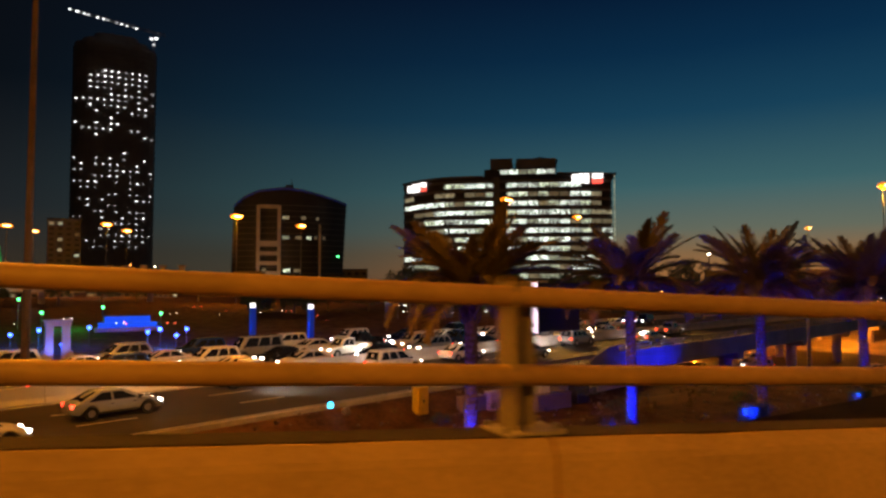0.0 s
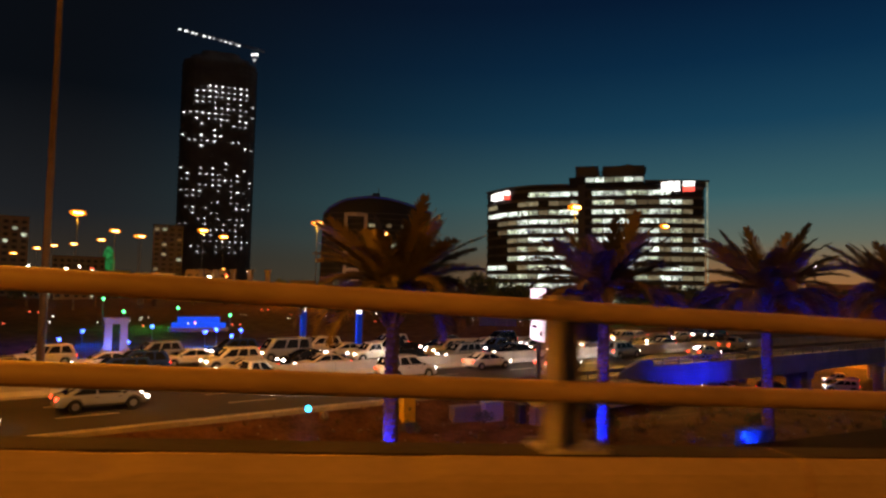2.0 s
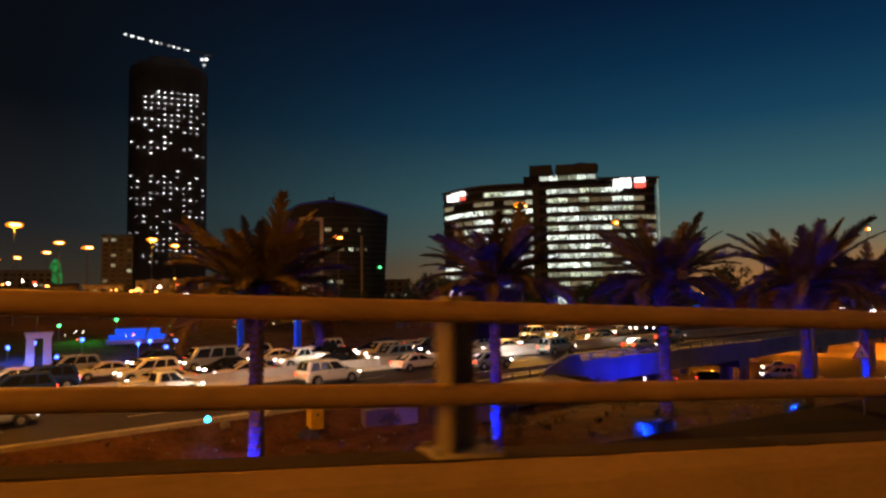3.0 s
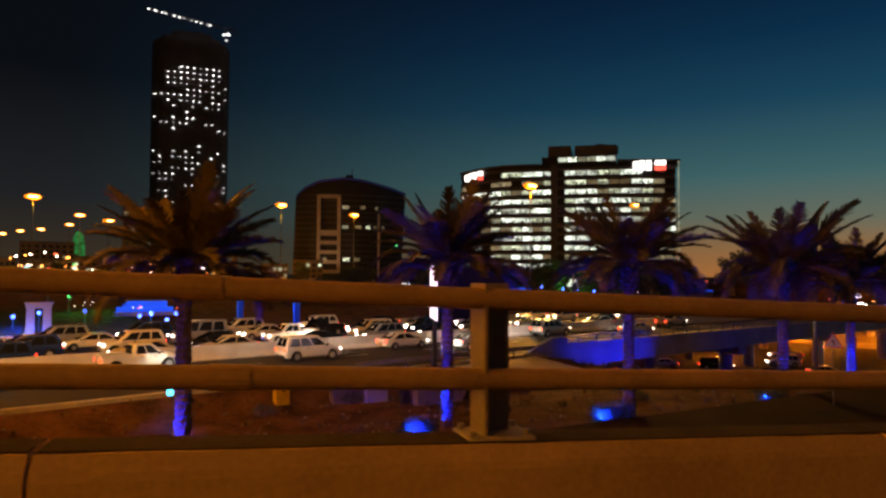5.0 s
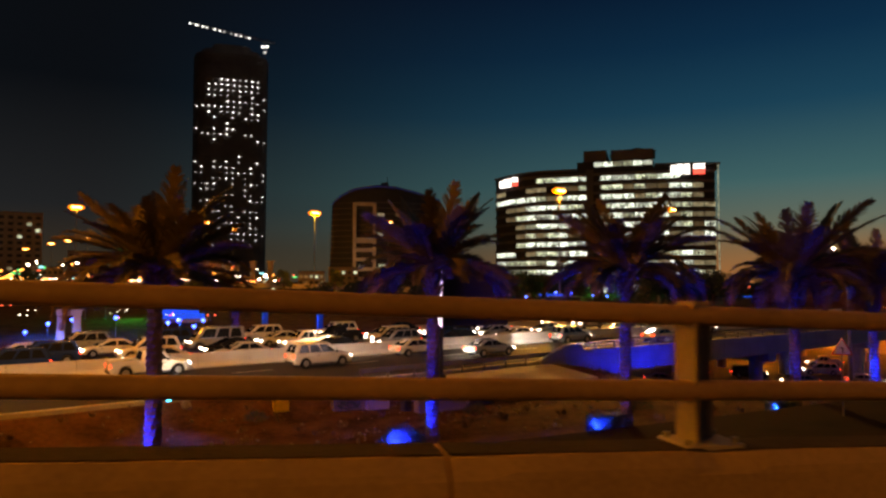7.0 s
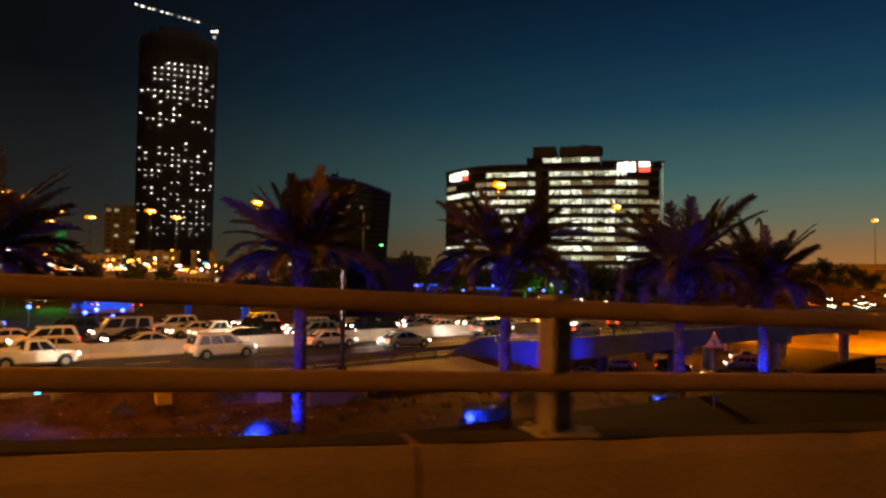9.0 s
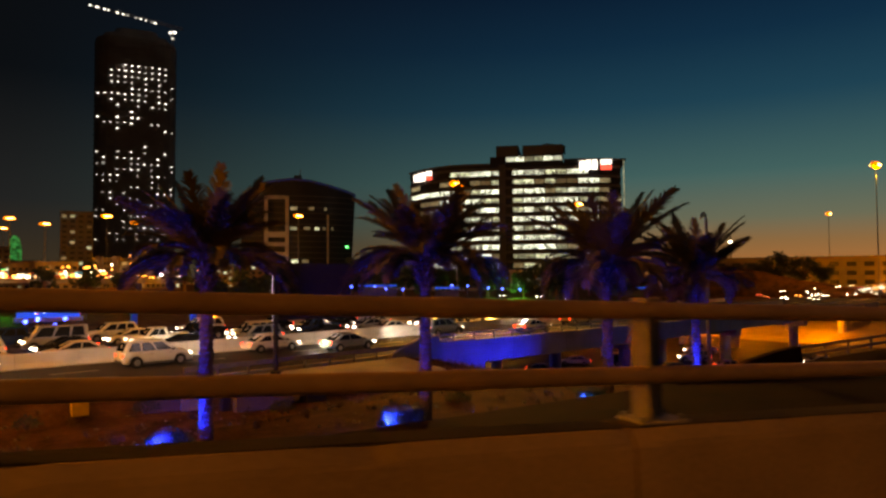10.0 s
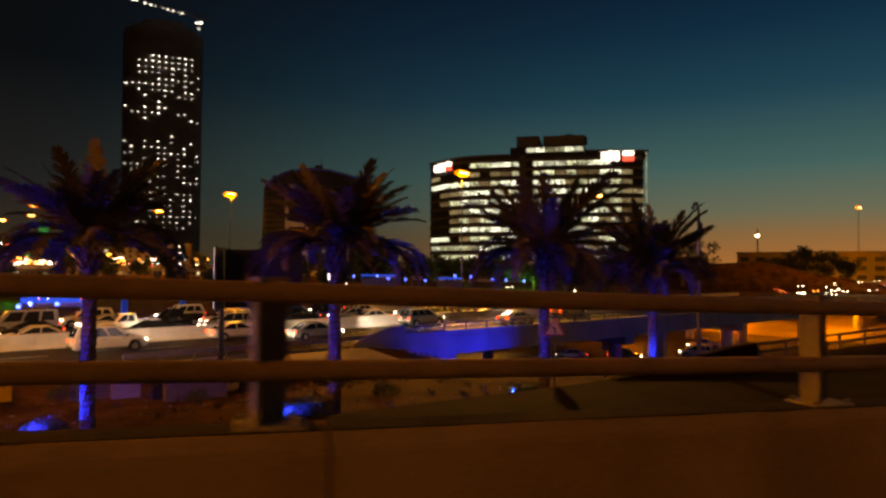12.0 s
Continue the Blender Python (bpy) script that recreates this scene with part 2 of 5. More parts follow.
def sweep(bm, points, profile, caps=True):
    """Carry a profile (across, up) along a path in plan and height."""
    rings = []
    for i, p in enumerate(points):
        a, b = Vector(points[max(i - 1, 0)]), Vector(points[min(i + 1, len(points) - 1)])
        way = (b - a)
        side = Vector((-way.y, way.x, 0)).normalized()
        rings.append([Vector(p) + side * u + Vector((0, 0, v)) for u, v in profile])
    return loft(bm, rings, True, caps)


# ---- the lie of the land ----
# s runs along the far road (24 degrees off the flyover), n across it, from its abutment corner
C24, S24 = math.cos(radians(24)), math.sin(radians(24))
CORNER = Vector((41.2, 52.6, 0))


def sn(x, y):
    dx, dy = x - CORNER.x, y - CORNER.y
    return dx * C24 + dy * S24, -dx * S24 + dy * C24


def xy(s, n):
    return CORNER.x + s * C24 - n * S24, CORNER.y + s * S24 + n * C24


def smooth(v, a, b):
    t = min(max((v - a) / (b - a), 0.0), 1.0)
    return t * t * (3 - 2 * t)


def upper(s):
    """Height of the far road along its run."""
    return -7.0 - 0.006 * min(max(s, 0.0), 200.0)


def land(s, n):
    """Height of the ground: level by the palms, a sunken road under the far bridge, a lower park."""
    z = upper(s)
    park = 1.7 * smooth(n, 33, 40) * (1 - smooth(s, 10, 45)) * smooth(s, -220, -120)
    near = smooth(s, 0.2, 1.0) if n > -1.5 else smooth(s, -9.0, 12.0)
    sunk = near * (1 - smooth(s, 100, 124)) * smooth(xy(s, n)[1], 28.0 + 0.04 * s, 42.0 + 0.04 * s) * (1 - smooth(n, 33, 46))
    z = z - park
    z -= 1.1 * smooth(-n, 1.6, 4.5) * (1 - smooth(-n, 9, 15)) * (1 - smooth(s, -14, -3)) * smooth(s, -70, -52)
    z = z + (-14.4 - z) * sunk
    return z + (0.10 * noise.noise((s * 0.11, n * 0.11, 3.0)) if n < -1.5 or n > 33 else -0.10)


def land_xy(x, y):
    return land(*sn(x, y))


def steps(*runs):
    out = []
    for a, b, d in runs:
        v = a
        while v < b - 1e-6:
            out.append(v)
            v += d
    out.append(runs[-1][1])
    return out


S_LINES = steps((-3000, -400, 650), (-400, -120, 35), (-120, 0, 3), (0, 1.2, 0.3), (1.2, 110, 3.0), (110, 400, 30), (400, 3400, 600))
N_LINES = steps((-3000, -400, 650), (-400, -100, 50), (-100, -40, 6), (-40, -2, 2), (-2, -1.2, 0.4), (-1.2, 60, 3), (60, 400, 34), (400, 3400, 600))
verts = [(*xy(s, n), land(s, n)) for s in S_LINES for n in N_LINES]
w = len(N_LINES)
faces = [(a * w + b, (a + 1) * w + b, (a + 1) * w + b + 1, a * w + b + 1) for a in range(len(S_LINES) - 1) for b in range(w - 1)]
me = bpy.data.meshes.new("ground")
me.from_pydata(verts, [], faces)
me.materials.append(SOIL)
for p in me.polygons:
    p.use_smooth = True
tagged(new("ground", me), "dry brown soil with sparse grass beside the roads", "ground", kind="structure")


def strip(name, label, s0, s1, n0, n1, lift, mat, thick=0.12, category="road", step=4.0):
    """A ribbon of road or paint that follows the far road."""
    bm = bmesh.new()
    count = max(2, int((s1 - s0) / step))
    rings = []
    for i in range(count + 1):
        s = s0 + (s1 - s0) * i / count
        z = upper(s) + lift
        rings.append([(*xy(s, n0), z), (*xy(s, n1), z), (*xy(s, n1), z - thick), (*xy(s, n0), z - thick)])
    loft(bm, rings)
    ob = finish(name, bm, mat)
    return tagged(ob, label, category, kind="structure") if label else ob


strip("road", "dark asphalt carriageway with worn lane paint", -115, 700, -0.8, 12.0, 0.0, ASPHALT)
strip("road", "dark asphalt carriageway carrying slow evening traffic", -115, 700, 12.7, 31.5, 0.0, ASPHALT)
lane_paint = thing("lane_marking", "worn pale lane lines on the asphalt", "road marking", kind="structure")
for n in (0.0, 11.6, 13.3, 31.0):
    o = strip("edge_line", "", -60, 125, n, n + 0.15, 0.006, LINE, 0.004)
    o.parent = lane_paint
for n in (3.9, 7.7, 17.8, 22.3, 26.8):
    for k in range(16):
        o = strip("lane_dash", "", -58 + k * 9, -55 + k * 9, n, n + 0.14, 0.006, LINE, 0.004, step=3)
        o.parent = lane_paint

# the barrier between the two carriageways, in cast lengths
median = thing("median_barrier", "pale concrete barrier between the two carriageways", "barrier", kind="structure")
MEDIAN_PROFILE = ((0.0, 0.0), (0.62, 0.0), (0.62, 0.12), (0.42, 0.40), (0.38, 1.08), (0.24, 1.08), (0.20, 0.40), (0.0, 0.12))
for k in range(52):
    s0 = -100 + k * 4.0
    bm = bmesh.new()
    rings = [[(*xy(s, 12.05 + a), upper(s) - 0.02 + h) for a, h in MEDIAN_PROFILE] for s in (s0, s0 + 3.97)]
    loft(bm, rings)
    part("barrier_length", bm, BARRIER, median)

# kerb between the palms' ground and the near carriageway
kerb_line = thing("kerb", "sand-coloured concrete kerb along the carriageway", "kerb", kind="structure")
for k in range(64):
    s0 = -66 + k * 1.0
    bm = bmesh.new()
    rings = [[(*xy(s, -1.15 + a), upper(s) - 0.14 + h) for a, h in ((0, 0), (0.32, 0), (0.32, 0.24), (0.27, 0.29), (0, 0.29))] for s in (s0, s0 + 0.985)]
    loft(bm, rings)
    part("kerb_stone", bm, KERB, kerb_line)

# ---- far bridge over the sunken road ----
bridge = thing("far_bridge", "concrete road bridge on round piers over a sunken road", "bridge", kind="structure")


def deck_piece(name, n0, n1, top, bottom, s0, s1, mat):
    bm = bmesh.new()
    count = max(1, int((s1 - s0) / 6))
    loft(bm, [[(*xy(s, n0), upper(s) + top), (*xy(s, n1), upper(s) + top), (*xy(s, n1), upper(s) + bottom), (*xy(s, n0), upper(s) + bottom)]
              for s in (s0 + (s1 - s0) * i / count for i in range(count + 1))])
    return part(name, bm, mat, bridge)


deck_piece("deck", -1.3, 32.3, -0.14, -1.3, -0.4, 126, WALL)
for k in range(31):
    deck_piece("edge_beam", -1.65, -1.3, 0.75, -1.25, k * 4.0, k * 4.0 + 3.97, WALL)
deck_piece("edge_beam", 32.3, 32.6, 0.75, -1.25, 0, 126, WALL)
for s in (27, 54, 81, 108):
    for n in (1.0, 11.0, 21.0, 30.5):
        bm = bmesh.new()
        x, y = xy(s, n)
        tube(bm, (x, y, -14.6), (x, y, upper(s) - 2.2), 0.75, 0.75, 16)
        part("pier", bm, WALL, bridge)
    bm = bmesh.new()
    loft(bm, [[(*xy(s + a, n), upper(s) + h) for a, h in ((-0.9, -1.31), (0.9, -1.31), (0.8, -2.3), (-0.8, -2.3))] for n in (-1.0, 32.0)])
    part("pier_cap", bm, WALL, bridge)
# low steel railing on the bridge's edge
for up in (1.05, 1.35):
    bm = bmesh.new()
    sweep(bm, [(*xy(s, -1.48), upper(s) + up) for s in (-6, 0, 30, 60, 90, 126)], [(-0.06, -0.06), (0.06, -0.06), (0.06, 0.06), (-0.06, 0.06)])
    part("bridge_rail", bm, STEEL, bridge, "dark steel rail")
for k in range(52):
    s = -6 + k * 2.5
    x, y = xy(s, -1.48)
    bm = bmesh.new()
    box(bm, (x, y, upper(s) + 1.03), (0.16, 0.12, 0.66), 24)
    part("bridge_rail_post", bm, STEEL, bridge)
bm = bmesh.new()
loft(bm, [[(*xy(s, n), z) for n, z in ((-1.6, upper(0) - 0.3), (32.4, upper(0) - 0.3), (32.4, -14.8), (-1.6, -14.8))] for s in (-0.6, 0.15)])
part("abutment", bm, WALL, bridge)
# wing wall running back from the corner, its top falling away
bm = bmesh.new()
loft(bm, [[(*xy(s, -1.7), t), (*xy(s, -1.3), t), (*xy(s, -1.3), -10.5), (*xy(s, -1.7), -10.5)]
          for s, t in ((-10.2, -6.75), (-9.4, -6.35), (-7.0, -5.62), (-5.3, -5.62), (-5.25, -6.25), (0.15, -6.25))])
part("wing_wall", bm, WALL, bridge)
# paved slope at the far end of the sunken road
bm = bmesh.new()
loft(bm, [[(*xy(s, n), land(s, 15) + 0.12) for s in (98.5, 104, 109, 114, 119, 124)] + [(*xy(124, n), -15.5), (*xy(98.5, n), -15.5)] for n in (-14, 5, 18, 31)])
tagged(finish("slope_paving", bm, PAVING), "stone-paved bank at the end of the sunken road", "embankment", kind="structure")
# sunken road
bm = bmesh.new()
loft(bm, [[(*xy(s, n), -14.33) for s in (16, 96)] + [(*xy(s, n), -14.45) for s in (96, 16)] for n in (-22, 12, 33)])
tagged(finish("sunken_road", bm, ASPHALT), "dark asphalt road in the cutting under the bridge", "road", kind="structure")


# ---- the flyover ----
def rail_y(x):
    """The flyover's bend in plan, straight beyond its ends."""
    d = min(max(x, -6.0), 34.0) - 12
    slope = 0.00581 * d - 0.00011808 * d * d - 0.0026
    return -0.0026 * d + 0.2905 * d ** 2 / 100 - 0.3936 * d ** 3 / 1e4 + slope * (x - 12 - d)


def rail_z(x):
    return -0.0292 - 0.0451 * x + 0.0152 * x * x / 100


def along(x, across=0.0, up=0.0):
    """A point beside the railing: across is away from the road."""
    k = (rail_y(x + 0.05) - rail_y(x - 0.05)) / 0.1
    side = Vector((-k, 1, 0)).normalized()
    return Vector((x, rail_y(x), rail_z(x) + up)) + side * across


X0, X1 = -45.0, 76.0
deck_x = [X0 + (X1 - X0) * i / 80 for i in range(81)]
bm = bmesh.new()
loft(bm, [[along(x, -0.2, -1.42), along(x, -10.2, -1.42), along(x, -10.2, -2.6), along(x, -8, -3.2), along(x, -2, -3.2), along(x, 0.25, -2.6), along(x, 0.25, -1.45)] for x in deck_x])
tagged(finish("flyover_deck", bm, ASPHALT), "asphalt roadway of the flyover", "road", kind="structure")
parapet = thing("parapet", "weathered concrete parapet of the flyover under the railing", "parapet", kind="structure")
far_parapet = thing("parapet", "weathered concrete parapet on the other side of the flyover", "parapet", kind="structure")
PANEL = 3.45
for k in range(-17, 18):
    a, b = 13.86 + k * PANEL + 0.007, 13.86 + (k + 1) * PANEL - 0.007
    bm = bmesh.new()
    prof = ((-0.20, -1.50), (-0.162, -0.62), (-0.156, -0.592), (-0.112, -0.541), (0.115, -0.545), (0.14, -0.57), (0.16, -1.50))
    count = 28 if -14 < a < 34 else 4
    xs = [a + (b - a) * i / count for i in range(count + 1)]
    chips = [(0.016 * max(0.0, noise.noise((x * 3.1, 0.0, 7.0)) - 0.05) + 0.045 * max(0.0, noise.noise((x * 0.9, 4.0, 2.0)) - 0.42)) if count > 4 else 0.0 for x in xs]
    loft(bm, [[along(x, u + (1.2 * c if i in (2, 3) else 0.0), v - (c if i in (2, 3) else 0.0)) for i, (u, v) in enumerate(prof)] for x, c in zip(xs, chips)])
    panel = part("parapet_panel", bm, CONCRETE, parapet)
    bm = bmesh.new()
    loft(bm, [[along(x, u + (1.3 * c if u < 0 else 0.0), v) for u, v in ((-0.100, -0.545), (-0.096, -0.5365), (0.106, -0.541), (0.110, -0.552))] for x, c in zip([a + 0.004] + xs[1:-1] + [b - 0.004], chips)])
    part("coping", bm, COPING_DARK, panel, "dark top of the parapet")
    bm = bmesh.new()
    loft(bm, [[along(x, -10.2 - u, v) for u, v in prof] for x in (a, a + PANEL / 2, b)])
    part("parapet_panel", bm, CONCRETE, far_parapet)
for k in range(18):
    x = X0 + 3 + k * 6.5
    bm = bmesh.new()
    if k % 4 == 1:
        p = along(x, -5, -3.1)
        tube(bm, (p.x, p.y, land_xy(p.x, p.y) - 0.5), p, 0.9, 0.9, 20)
        tagged(finish("flyover_pier", bm, WALL), "round concrete pier under the flyover", "pier", group="flyover piers", kind="structure")
    else:
        bm.free()

# railing: two tubes on posts
railing = thing("railing", "two-rail steel tube railing on short posts along the flyover", "railing", kind="structure")
for name, drop in (("top_rail", 0.0), ("lower_rail", -0.3144)):
    bm = bmesh.new()
    ring = [(0.043 * math.cos(i * math.tau / 14), 0.043 * math.sin(i * math.tau / 14)) for i in range(14)]
    pts = [along(X0 + (X1 - X0) * i / 120, 0, drop) for i in range(121)]
    sweep(bm, pts, ring)
    part(name, bm, RAIL, railing, smooth=True)
    for k in range(-4, 9):
        bm = bmesh.new()
        x = 1.9 + k * 9.0 + (0 if drop == 0 else 0.1)
        sweep(bm, [along(x - 0.07, 0, drop), along(x + 0.07, 0, drop)], [(u * 1.1, v * 1.1) for u, v in ring])
        part("rail_sleeve", bm, RAIL, railing)
for k in range(-14, 26):
    x = 3.0 * k
    base = along(x, 0, -0.548)
    bm = bmesh.new()
    # a slanting flange on one side, a web set back and a short lip behind it
    loft(bm, [[Vector((base.x + a, base.y + b, base.z + h)) for a, b in ((-0.062, 0.050), (0.062, 0.050), (0.062, 0.060), (-0.062, 0.060))] for h in (0.0, 0.61)])
    for quad in (((-0.056, -0.034), (-0.044, -0.034), (-0.062, 0.084), (-0.076, 0.084)), ((0.061, 0.045), (0.075, 0.045), (0.075, 0.084), (0.061, 0.084))):
        loft(bm, [[Vector((base.x + a, base.y + b, base.z + h)) for a, b in quad] for h in (0.0, 0.61)])
    post = part("post", bm, POST, railing, "galvanised steel post")
    bm = bmesh.new()
    box(bm, base + Vector((0, 0.022, 0.012)), (0.27, 0.22, 0.022), bevel=0.004)
    part("base_plate", bm, PLATE, post)
    for a in (-0.11, 0.11):
        for b in (-0.055, 0.1):
            bm = bmesh.new()
            tube(bm, base + Vector((a, b, 0.02)), base + Vector((a, b, 0.045)), 0.014, sides=6)
            part("bolt", bm, STEEL, post)

# ---- slip road beside the flyover, climbing to meet it ----
def slip_z(x):
    return -6.93 + max(0.0, 0.047 * (x - 18))


def slip_edge(x):
    return float(np.interp(x, [0, 9, 19, 28, 38, 50, 80], [17.5, 18.8, 22.7, 23.0, 23.6, 25.0, 28.0]))


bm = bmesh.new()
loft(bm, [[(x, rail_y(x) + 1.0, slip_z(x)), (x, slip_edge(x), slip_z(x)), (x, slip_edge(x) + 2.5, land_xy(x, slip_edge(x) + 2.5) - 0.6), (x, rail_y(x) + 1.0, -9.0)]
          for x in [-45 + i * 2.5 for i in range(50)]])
tagged(finish("slip_road", bm, SLIP_DARK), "dark asphalt slip road climbing beside the flyover", "road", kind="structure")
# the end block shares the slip road's near-black brown
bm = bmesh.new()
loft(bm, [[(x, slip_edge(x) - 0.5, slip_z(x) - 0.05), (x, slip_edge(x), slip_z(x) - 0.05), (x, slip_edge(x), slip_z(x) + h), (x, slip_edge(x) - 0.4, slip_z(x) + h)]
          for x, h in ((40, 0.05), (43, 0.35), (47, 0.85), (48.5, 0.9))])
tagged(finish("barrier_end", bm, SLIP_DARK), "dark sloping end block of a roadside barrier", "barrier", kind="structure")
guard = thing("guard_rail", "dark steel guard rail on short posts beside the slip road", "guard rail", kind="structure")
for up in (0.35, 0.75):
    bm = bmesh.new()
    sweep(bm, [(x, slip_edge(x), slip_z(x) + up) for x in (48.5, 52, 56, 60, 66, 72)], [(-0.03, -0.07), (0.03, -0.07), (0.03, 0.07), (-0.03, 0.07)])
    part("beam", bm, STEEL, guard)
for i in range(12):
    x = 49 + i * 2.0
    bm = bmesh.new()
    box(bm, (x, slip_edge(x) + 0.06, slip_z(x) + 0.4), (0.1, 0.08, 0.9))
    part("post", bm, STEEL, guard)


# ---- tall sodium street lamps ----
def bowl(bm, centre, radii):
    """A rounded lamp glass, its radii free to be larger than a real one."""
    bmesh.ops.create_icosphere(bm, subdivisions=2, radius=1.0, matrix=Matrix.Translation(centre) @ Matrix.Diagonal((*radii, 1)))


def street_lamp(name_label, x, y, z, group, r=0.16, arms=2, turn=0.0, light=0.0, paint=STEEL):
    ground_z = land_xy(x, y) - 0.15
    lamp = thing("street_lamp", name_label, "street lamp", pose(x, y, ground_z, 0, 0, turn), group)
    h = z - ground_z
    bm = bmesh.new()
    tube(bm, (0, 0, 0), (0, 0, h), r, r * 0.55, 12)
    tube(bm, (0, 0, 0), (0, 0, 0.9), r * 1.5, r * 1.3, 12)
    part("pole", bm, paint, lamp)
    reach = 0.022 * h
    for side in ((-1, 1) if arms == 2 else (1,)):
        bm = bmesh.new()
        tube(bm, (0, 0, h), (side * reach, 0, h + 0.25), r * 0.4, r * 0.35, 8)
        part("arm", bm, STEEL, lamp)
        bm = bmesh.new()
        k = h / 25
        loft(bm, [[(side * (reach + a * k), b * k, h + 0.25 + c * k) for b, c in ((-w_, 0.0), (w_, 0.0), (w_ * 0.7, 0.28), (-w_ * 0.7, 0.28))]
                  for a, w_ in ((-0.5, 0.2), (0.0, 0.42), (0.9, 0.42), (1.3, 0.2))])
        part("lamp_housing", bm, STEEL, lamp)
        # glass and burner are oversized: orange rim and bright core imitate a halo
        bm = bmesh.new()
        bowl(bm, (side * (reach * 0.5 + 0.25 * k), 0, h + 0.25 - 0.15 * k), (1.5 * k, 0.7 * k, 0.68 * k))
        glass = part("lamp_glass", bm, LAMP_ON, lamp, "oversized orange lamp glass standing in for the glow", True)
        bm = bmesh.new()
        bowl(bm, (side * (reach * 0.5 + 0.25 * k), 0, h + 0.25 - 0.2 * k), (1.15 * k, 0.8 * k, 0.42 * k))
        part("burner", bm, LAMP_CORE, glass, "bright yellow burner", True)
    if light:
        lamp_light("street_light", (x, y, z - 1.9), light, radius=0.5)
    return lamp


TALL = "tall grey steel street lamp with glowing sodium heads"
for x, y, z, light in ((71.9, 135.8, 19.3, 9000), (23.8, 257.7, 25.2, 60000), (69.2, 372.5, 32.3, 9000), (-30.2, 410, 33, 90000), (-24.8, 514, 37.3, 12000),
                       (403.7, 324.6, 37.6, 9000), (208.8, 311, 36.7, 9000), (-58.6, 256.3, 25.1, 9000), (-91, 567.6, 39.2, 0), (186.9, 125.6, 27.6, 40000),
                       (-84.5, 539, 37.2, 0), (-163.5, 573.1, 27.7, 0), (-152.7, 576.2, 30.3, 0), (-139.6, 579.6, 32.1, 0), (-121.1, 583.9, 36.4, 0), (-142, 457, 18.5, 0), (-78.8, 419.1, 31.5, 0)):
    street_lamp(TALL, x, y, z, "street lamps along the roads", r=0.2 if z < 30 else 0.3, turn=24, light=light)
for x, y, z in ((290, 248, 1.5), (310, 246, 1.5), (345, 235, 1.2)):
    street_lamp("low street lamp with an orange glow on the far road", x, y, z, "low lamps by the far road", arms=1, turn=24, light=9000)
street_lamp("slender tall brown street lamp beside the road", -9.3, 48.0, 27.0, "street lamps along the roads", r=0.27, turn=24, light=27000, paint=POLE_PAINT)
# unseen mast and paler spot, added to brighten soil, palms and barrier
street_lamp(TALL, -9.5, 13.0, 15.0, "street lamps along the roads", r=0.2, turn=24, light=12500)
spot_light("street_light", (-9.5, 13.4, 12.6), (14.0, 68.0, -5.0), 23000, (1.0, 0.52, 0.22), 52, 0.6)
street_lamp(TALL, -13.0, -14.0, 13.0, "street lamps along the roads", r=0.16, arms=1, turn=90, light=11200)
# an unlit pole with a bent arm before the bridge
pole_thing = thing("bent_pole", "unlit grey steel pole with a bent arm before the bridge", "pole", pose(70.3, 56.2, -14.45, 0, 0, 204))
bm = bmesh.new()
tube(bm, (0, 0, 0), (0, 0, 19.6), 0.24, 0.16, 12)
tube(bm, (0, 0, 0), (0, 0, 0.8), 0.36, 0.32, 12)
part("shaft", bm, STEEL, pole_thing)
bm = bmesh.new()
sweep(bm, [(0, 0, 19.5), (0.15, 0, 19.95), (0.5, 0, 20.2), (0.95, 0, 20.0), (1.25, 0, 19.6)], [(-0.13, -0.13), (0.13, -0.13), (0.13, 0.13), (-0.13, 0.13)])
part("arm", bm, STEEL, pole_thing)
bm = bmesh.new()
box(bm, (-0.35, 0, 17.6), (0.45, 0.3, 1.3), bevel=0.05)
part("box", bm, TRIM, pole_thing)
# added fill beam from beside the far lamp, brightens the road on the bridge
spot_light("street_light", (71.5, 134.2, 16.8), (58.0, 76.0, -7.0), 190000, (1.0, 0.46, 0.07), 34, 2.4)
# lamps under the far bridge
for s, n in ((62, 20), (92, 14), (103, 4), (103, 24)):
    x, y = xy(s, n)
    fixture = thing("bridge_lamp", "orange sodium lamp under the far bridge", "lamp", pose(x, y, upper(s) - 1.32), "lamps under the bridge")
    bm = bmesh.new()
    box(bm, (0, 0, -0.1), (0.5, 0.3, 0.2), bevel=0.03)
    part("lamp_housing", bm, STEEL, fixture)
    bm = bmesh.new()
    box(bm, (0, 0, -0.24), (0.42, 0.24, 0.08), bevel=0.02)
    part("lamp_glass", bm, LAMP_ON, fixture)
    lamp_light("bridge_light", (x, y, upper(s) - 2.2), 2300, (1.0, 0.27, 0.012))


# ---- unfinished tower with a crane ----
def facing(x, y, z):
    """A pose whose local -y looks back at the flyover."""
    return pose(x, y, z, 0, 0, math.degrees(math.atan2(y + 2.5, x - 12)) - 90)


tower = thing("tower", "dark unfinished high-rise tower dotted with white work lights", "tower", facing(-61, 935, -12))
TW, TD, FLOOR = 48.0, 32.0, 7.18


def tower_ring(z, grow=1.0):
    pts = []
    for i in range(28):
        a = i * math.tau / 28
        c, s_ = math.cos(a), math.sin(a)
        pts.append((TW * grow * math.copysign(abs(c) ** 0.45, c), TD * grow * math.copysign(abs(s_) ** 0.75, s_), z))
    return pts


